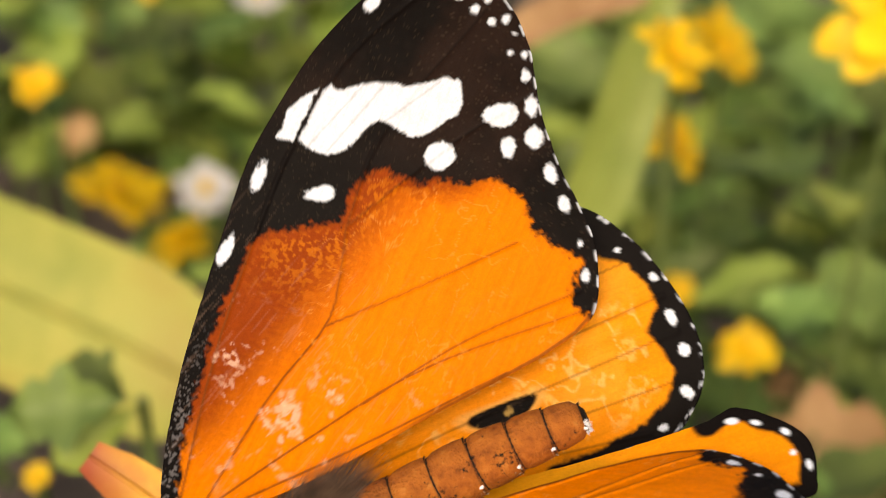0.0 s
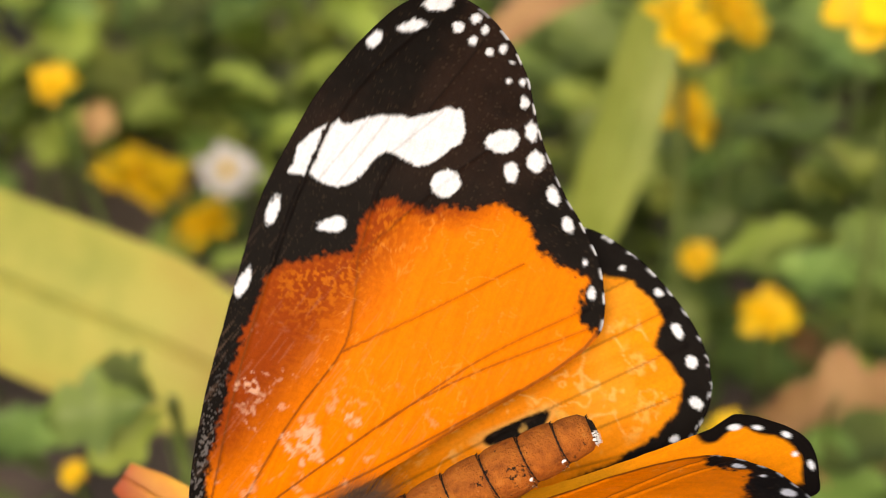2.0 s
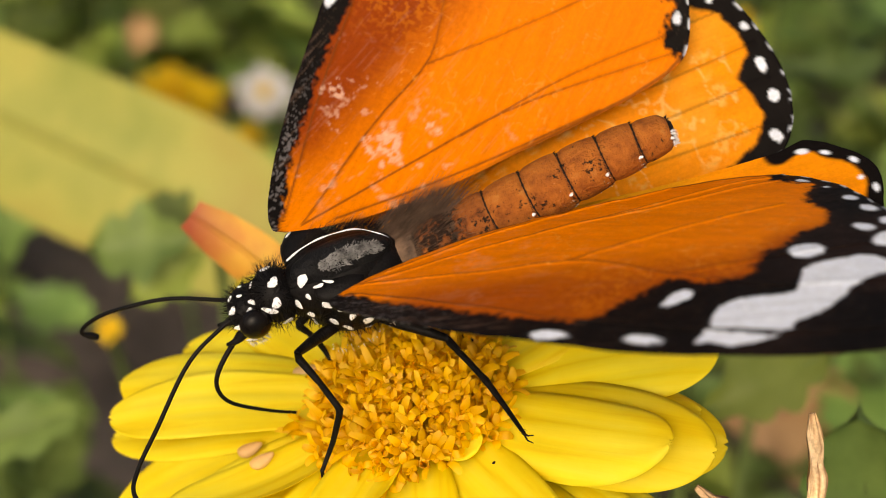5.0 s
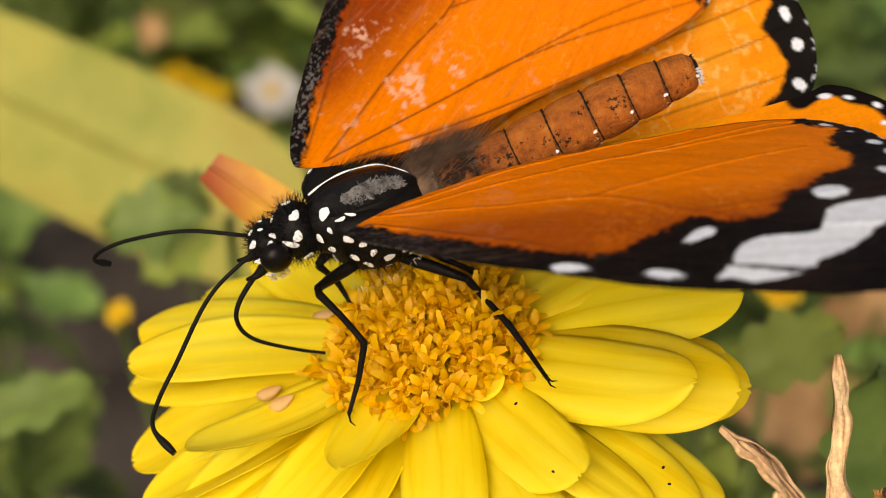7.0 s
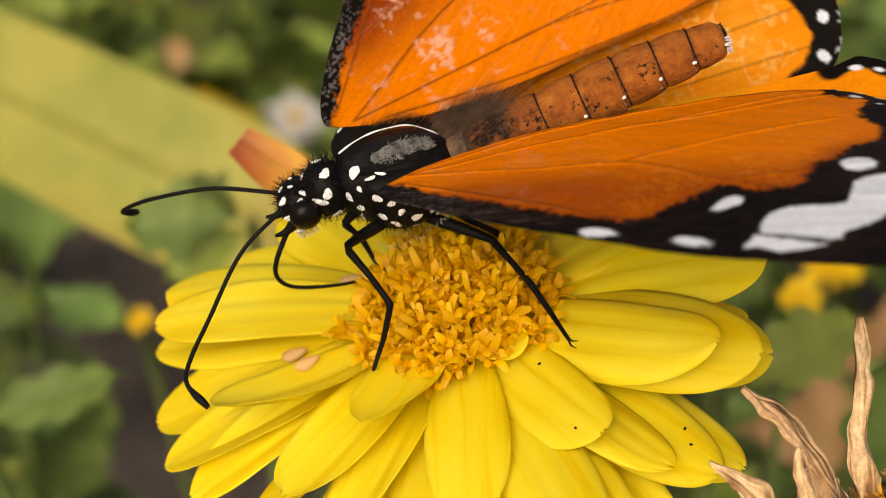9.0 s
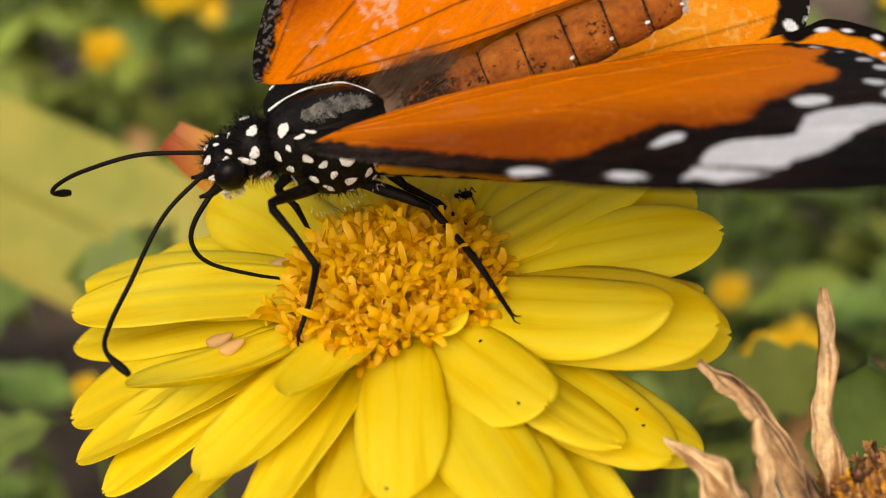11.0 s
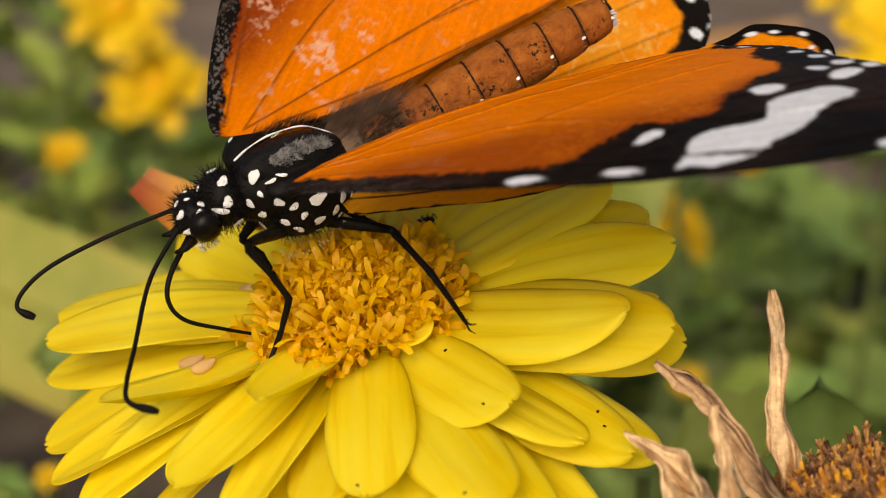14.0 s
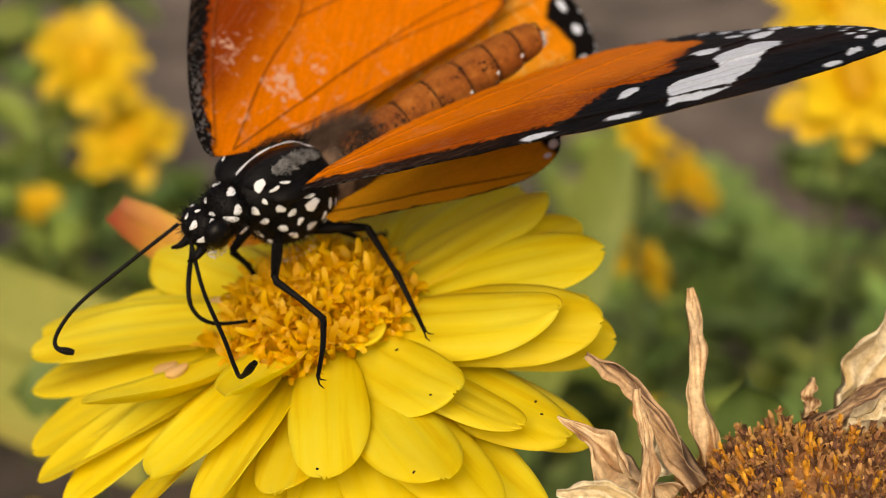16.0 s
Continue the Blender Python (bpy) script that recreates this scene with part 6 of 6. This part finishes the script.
# seconds, turn vector of the near wings about their root (degrees), and the slip of the root (centimetres)
WING_ROWS = [(0, -2.0, 12.5, -15.5, 0.1, -0.05), (2, -1.5, 14.5, -14.2, 0.13, -0.07), (2.5, -1.6, 14.8, -14.0, 0.13, -0.07), (3, -4.0, 14.5, -14.4, 0.115, -0.04), (3.5, -4.0, 14.4, -14.2, 0.1, -0.037),
    (6, 1.5, 14.5, -16.3),
    (6.5, 1.4, 14.1, -16.5),
    (7, 2.4, 14.1, -16.2),
    (7.5, 2.2, 13.8, -16.8),
    (8, 2.6, 13.3, -17.4),
    (8.5, 1, 13.2, -17.7),
    (9, 2.6, 13.1, -17.1),
    (12, -0.2, 12.1, -15.4),
    (12.5, 0.5, 13, -15.2),
    (13, 1, 12.1, -15.9),
    (13.5, 1.4, 11.9, -16.5),
    (14, 0.7, 11.7, -16.8),
    (14.5, 1.8, 11.8, -16.4),
    (15, -2.7, 10.1, -16.8),
    (15.5, -4.2, 3.5, -18),
    (16, -2.5, 9.7, -15.8),
]


# seconds, turn vectors of the feelers and the tongue about their roots (degrees)
NEAR_FEELER = [(0, -8, 4, 4), (3.5, -8.4, 4.0, 3.9), (6, -8.1, 1.9, 4.0), (7, -6, 0, 2), (8.5, -12, -2, 3), (9, -10.7, -1.8, 3.9), (11.5, -13.0, 2.6, 10.0), (12.5, -17.9, -0.3, 9.6), (13, -21.4, 2.8, 14.5), (13.5, -17.9, -27.3, 13.2), (14, -31.5, -3.6, 17.3), (14.5, -35.4, -32.7, 15.2), (15, -39.5, -38.6, 13.2), (15.5, -48.7, -47.8, 12.4), (16, -66.9, -48.3, 23.0)]
FAR_FEELER = [(0, -22, 5, 4), (3.5, -22.7, 5.7, 4.4), (6, 0.0, -3.7, -1.1), (7, -0.5, 0.2, -0.1), (8.5, 9.3, -3.9, 0.3), (9, 15, -8, 1.5), (11.5, 5.1, -12.2, 6.4), (12.5, -13.1, -1.0, 6.8), (13.5, -45.5, 11.3, 5.4), (14.5, -55.5, 14.9, 20.1), (15, -64.7, 12.5, 14.7), (15.5, -68.9, 10.2, 13.6), (16, -73.7, 11.5, 10.9)]
TONGUE = [(0, -4, 24, 28), (3.5, -4.0, 24.8, 28.2), (6, 10, 2.3, 0), (7, 0, 0, 0), (8.5, 8.0, -4.7, -5.0), (9, 17, -10, 10), (11.5, -3.9, 5.7, 1.2), (12.5, 0.3, 25.6, 18.0), (13.5, -11.7, 10.8, 4.0), (14.5, -2.8, 23.7, 35.1), (15, 0.9, 31.2, 50.1), (15.5, -5.0, 24.1, 37.5), (16, -13.9, 0.8, 17.3)]
# seconds, knee, foot and the inner side of the shin's bend, in the body's axes (centimetres)
MID_LEG = [(0, -0.48, -0.51, 0.24, -0.84, -1.1, -0.51, -0.92, 0.36, 0.14), (3.5, -0.48, -0.51, 0.24, -0.84, -1.1, -0.51, -0.92, 0.36, 0.14), (6, -0.47, -0.57, 0.21, -0.75, -0.99, -0.67, -0.82, 0.57, -0.02), (7, -0.49, -0.56, 0.21, -0.75, -1.12, -0.6, -0.96, 0.24, 0.14), (9, -0.48, -0.56, 0.21, -0.75, -1.11, -0.61, -0.87, 0.49, -0.05), (11.5, -0.49, -0.52, 0.23, -0.77, -1.05, -0.6, -0.88, 0.48, -0.01), (12, -0.53, -0.48, 0.22, -1.3, -1.06, -0.11, -0.6, 0.75, -0.3), (12.5, -0.49, -0.48, 0.26, -0.84, -1.1, -0.47, -0.85, 0.52, -0.04), (13, -0.48, -0.46, 0.27, -0.8, -1.0, -0.54, -0.79, 0.61, -0.09), (13.5, -0.48, -0.48, 0.26, -0.81, -0.97, -0.57, -0.8, 0.6, -0.04), (14.5, -0.51, -0.5, 0.23, -0.8, -0.92, -0.65, -0.9, -0.18, 0.39), (15, -0.52, -0.44, 0.25, -0.82, -1.24, -0.31, -0.87, -0.01, 0.49), (15.5, -0.59, -0.63, -0.01, -0.89, -1.56, -0.3, -0.8, 0.07, 0.59), (16, -0.56, -0.65, 0.02, -0.98, -1.58, 0.03, -0.8, 0.2, 0.2)]
HIND_LEG = [(0, 0.52, -0.61, -0.56, 0.65, -1.65, -0.46), (3.5, 0.52, -0.61, -0.56, 0.65, -1.65, -0.46), (7, 0.52, -0.59, -0.59, 0.65, -1.63, -0.69), (9, 0.52, -0.62, -0.54, 0.63, -1.67, -0.59), (11.5, 0.52, -0.63, -0.5, 0.65, -1.67, -0.61), (12.5, 0.5, -0.67, -0.37, 0.52, -1.72, -0.29), (13, 0.51, -0.66, -0.4, 0.57, -1.7, -0.49), (13.5, 0.48, -0.68, -0.31, 0.5, -1.73, -0.29), (14.5, 0.49, -0.68, -0.35, 0.33, -1.71, -0.3), (15, 0.42, -0.69, -0.19, 0.23, -1.71, -0.31), (15.5, 0.41, -0.69, -0.18, 0.13, -1.68, -0.35), (16, 0.4, -0.7, -0.19, 0.05, -1.67, -0.34)]

# seconds, extra turn of the near hindwing against its forewing (degrees)
DROOP = [(0, 24, -7.5, -4), (9, 24, -7.5, -4), (11.5, 26, -8, -4), (12, 18.7, -9.1, -5.6), (12.5, 18.0, -10.4, -6.5), (13, 17.5, -9.7, -5.5), (13.5, 18.0, -9.4, -5.4), (14.5, 14.7, -10.9, -6.6), (15, 17.2, -10, -9.4), (15.5, 17.5, -1.4, -5), (16, 16.4, -3.8, -4.8)]


def motions():
    for ob, rows in ((near_antenna, NEAR_FEELER), (far_antenna, FAR_FEELER), (tongue, TONGUE)):
        root = Matrix.Translation(ob.matrix_basis.translation)
        walk(ob, [(t, root @ turn(a, b, c)) for t, a, b, c in rows])
    for (up, lo), hip, thigh, rows in ((mid_leg, MID_HIP, 0.61, MID_LEG), (hind_leg, HIND_HIP, 0.57, HIND_LEG)):
        poses = leg_rows(hip, thigh, rows)
        walk(up, [(t, a) for t, a, _ in poses])
        walk(lo, [(t, b) for t, _, b in poses])
    walk(butterfly, [(t, Matrix.Translation((BODY_AT + Vector((x, y, z))) * CM) @ BODY @ turn(a, b, c)) for t, a, b, c, x, y, z in BODY_ROWS])
    for wing, drooping in ((near_forewing, 0.0), (near_hindwing, 1.0)):
        rows = []
        for t, a, b, c, *slip in WING_ROWS:
            x, y = slip or (0, 0)
            extra = turn(*(drooping * float(np.interp(t, [r[0] for r in DROOP], [r[k] for r in DROOP])) for k in (1, 2, 3)))
            rows.append((t, at_cm(NEAR_HINGE[0] + x, NEAR_HINGE[1] + y, NEAR_HINGE[2]) @ turn(a, b, c) @ extra))
        walk(wing, rows)



motions()
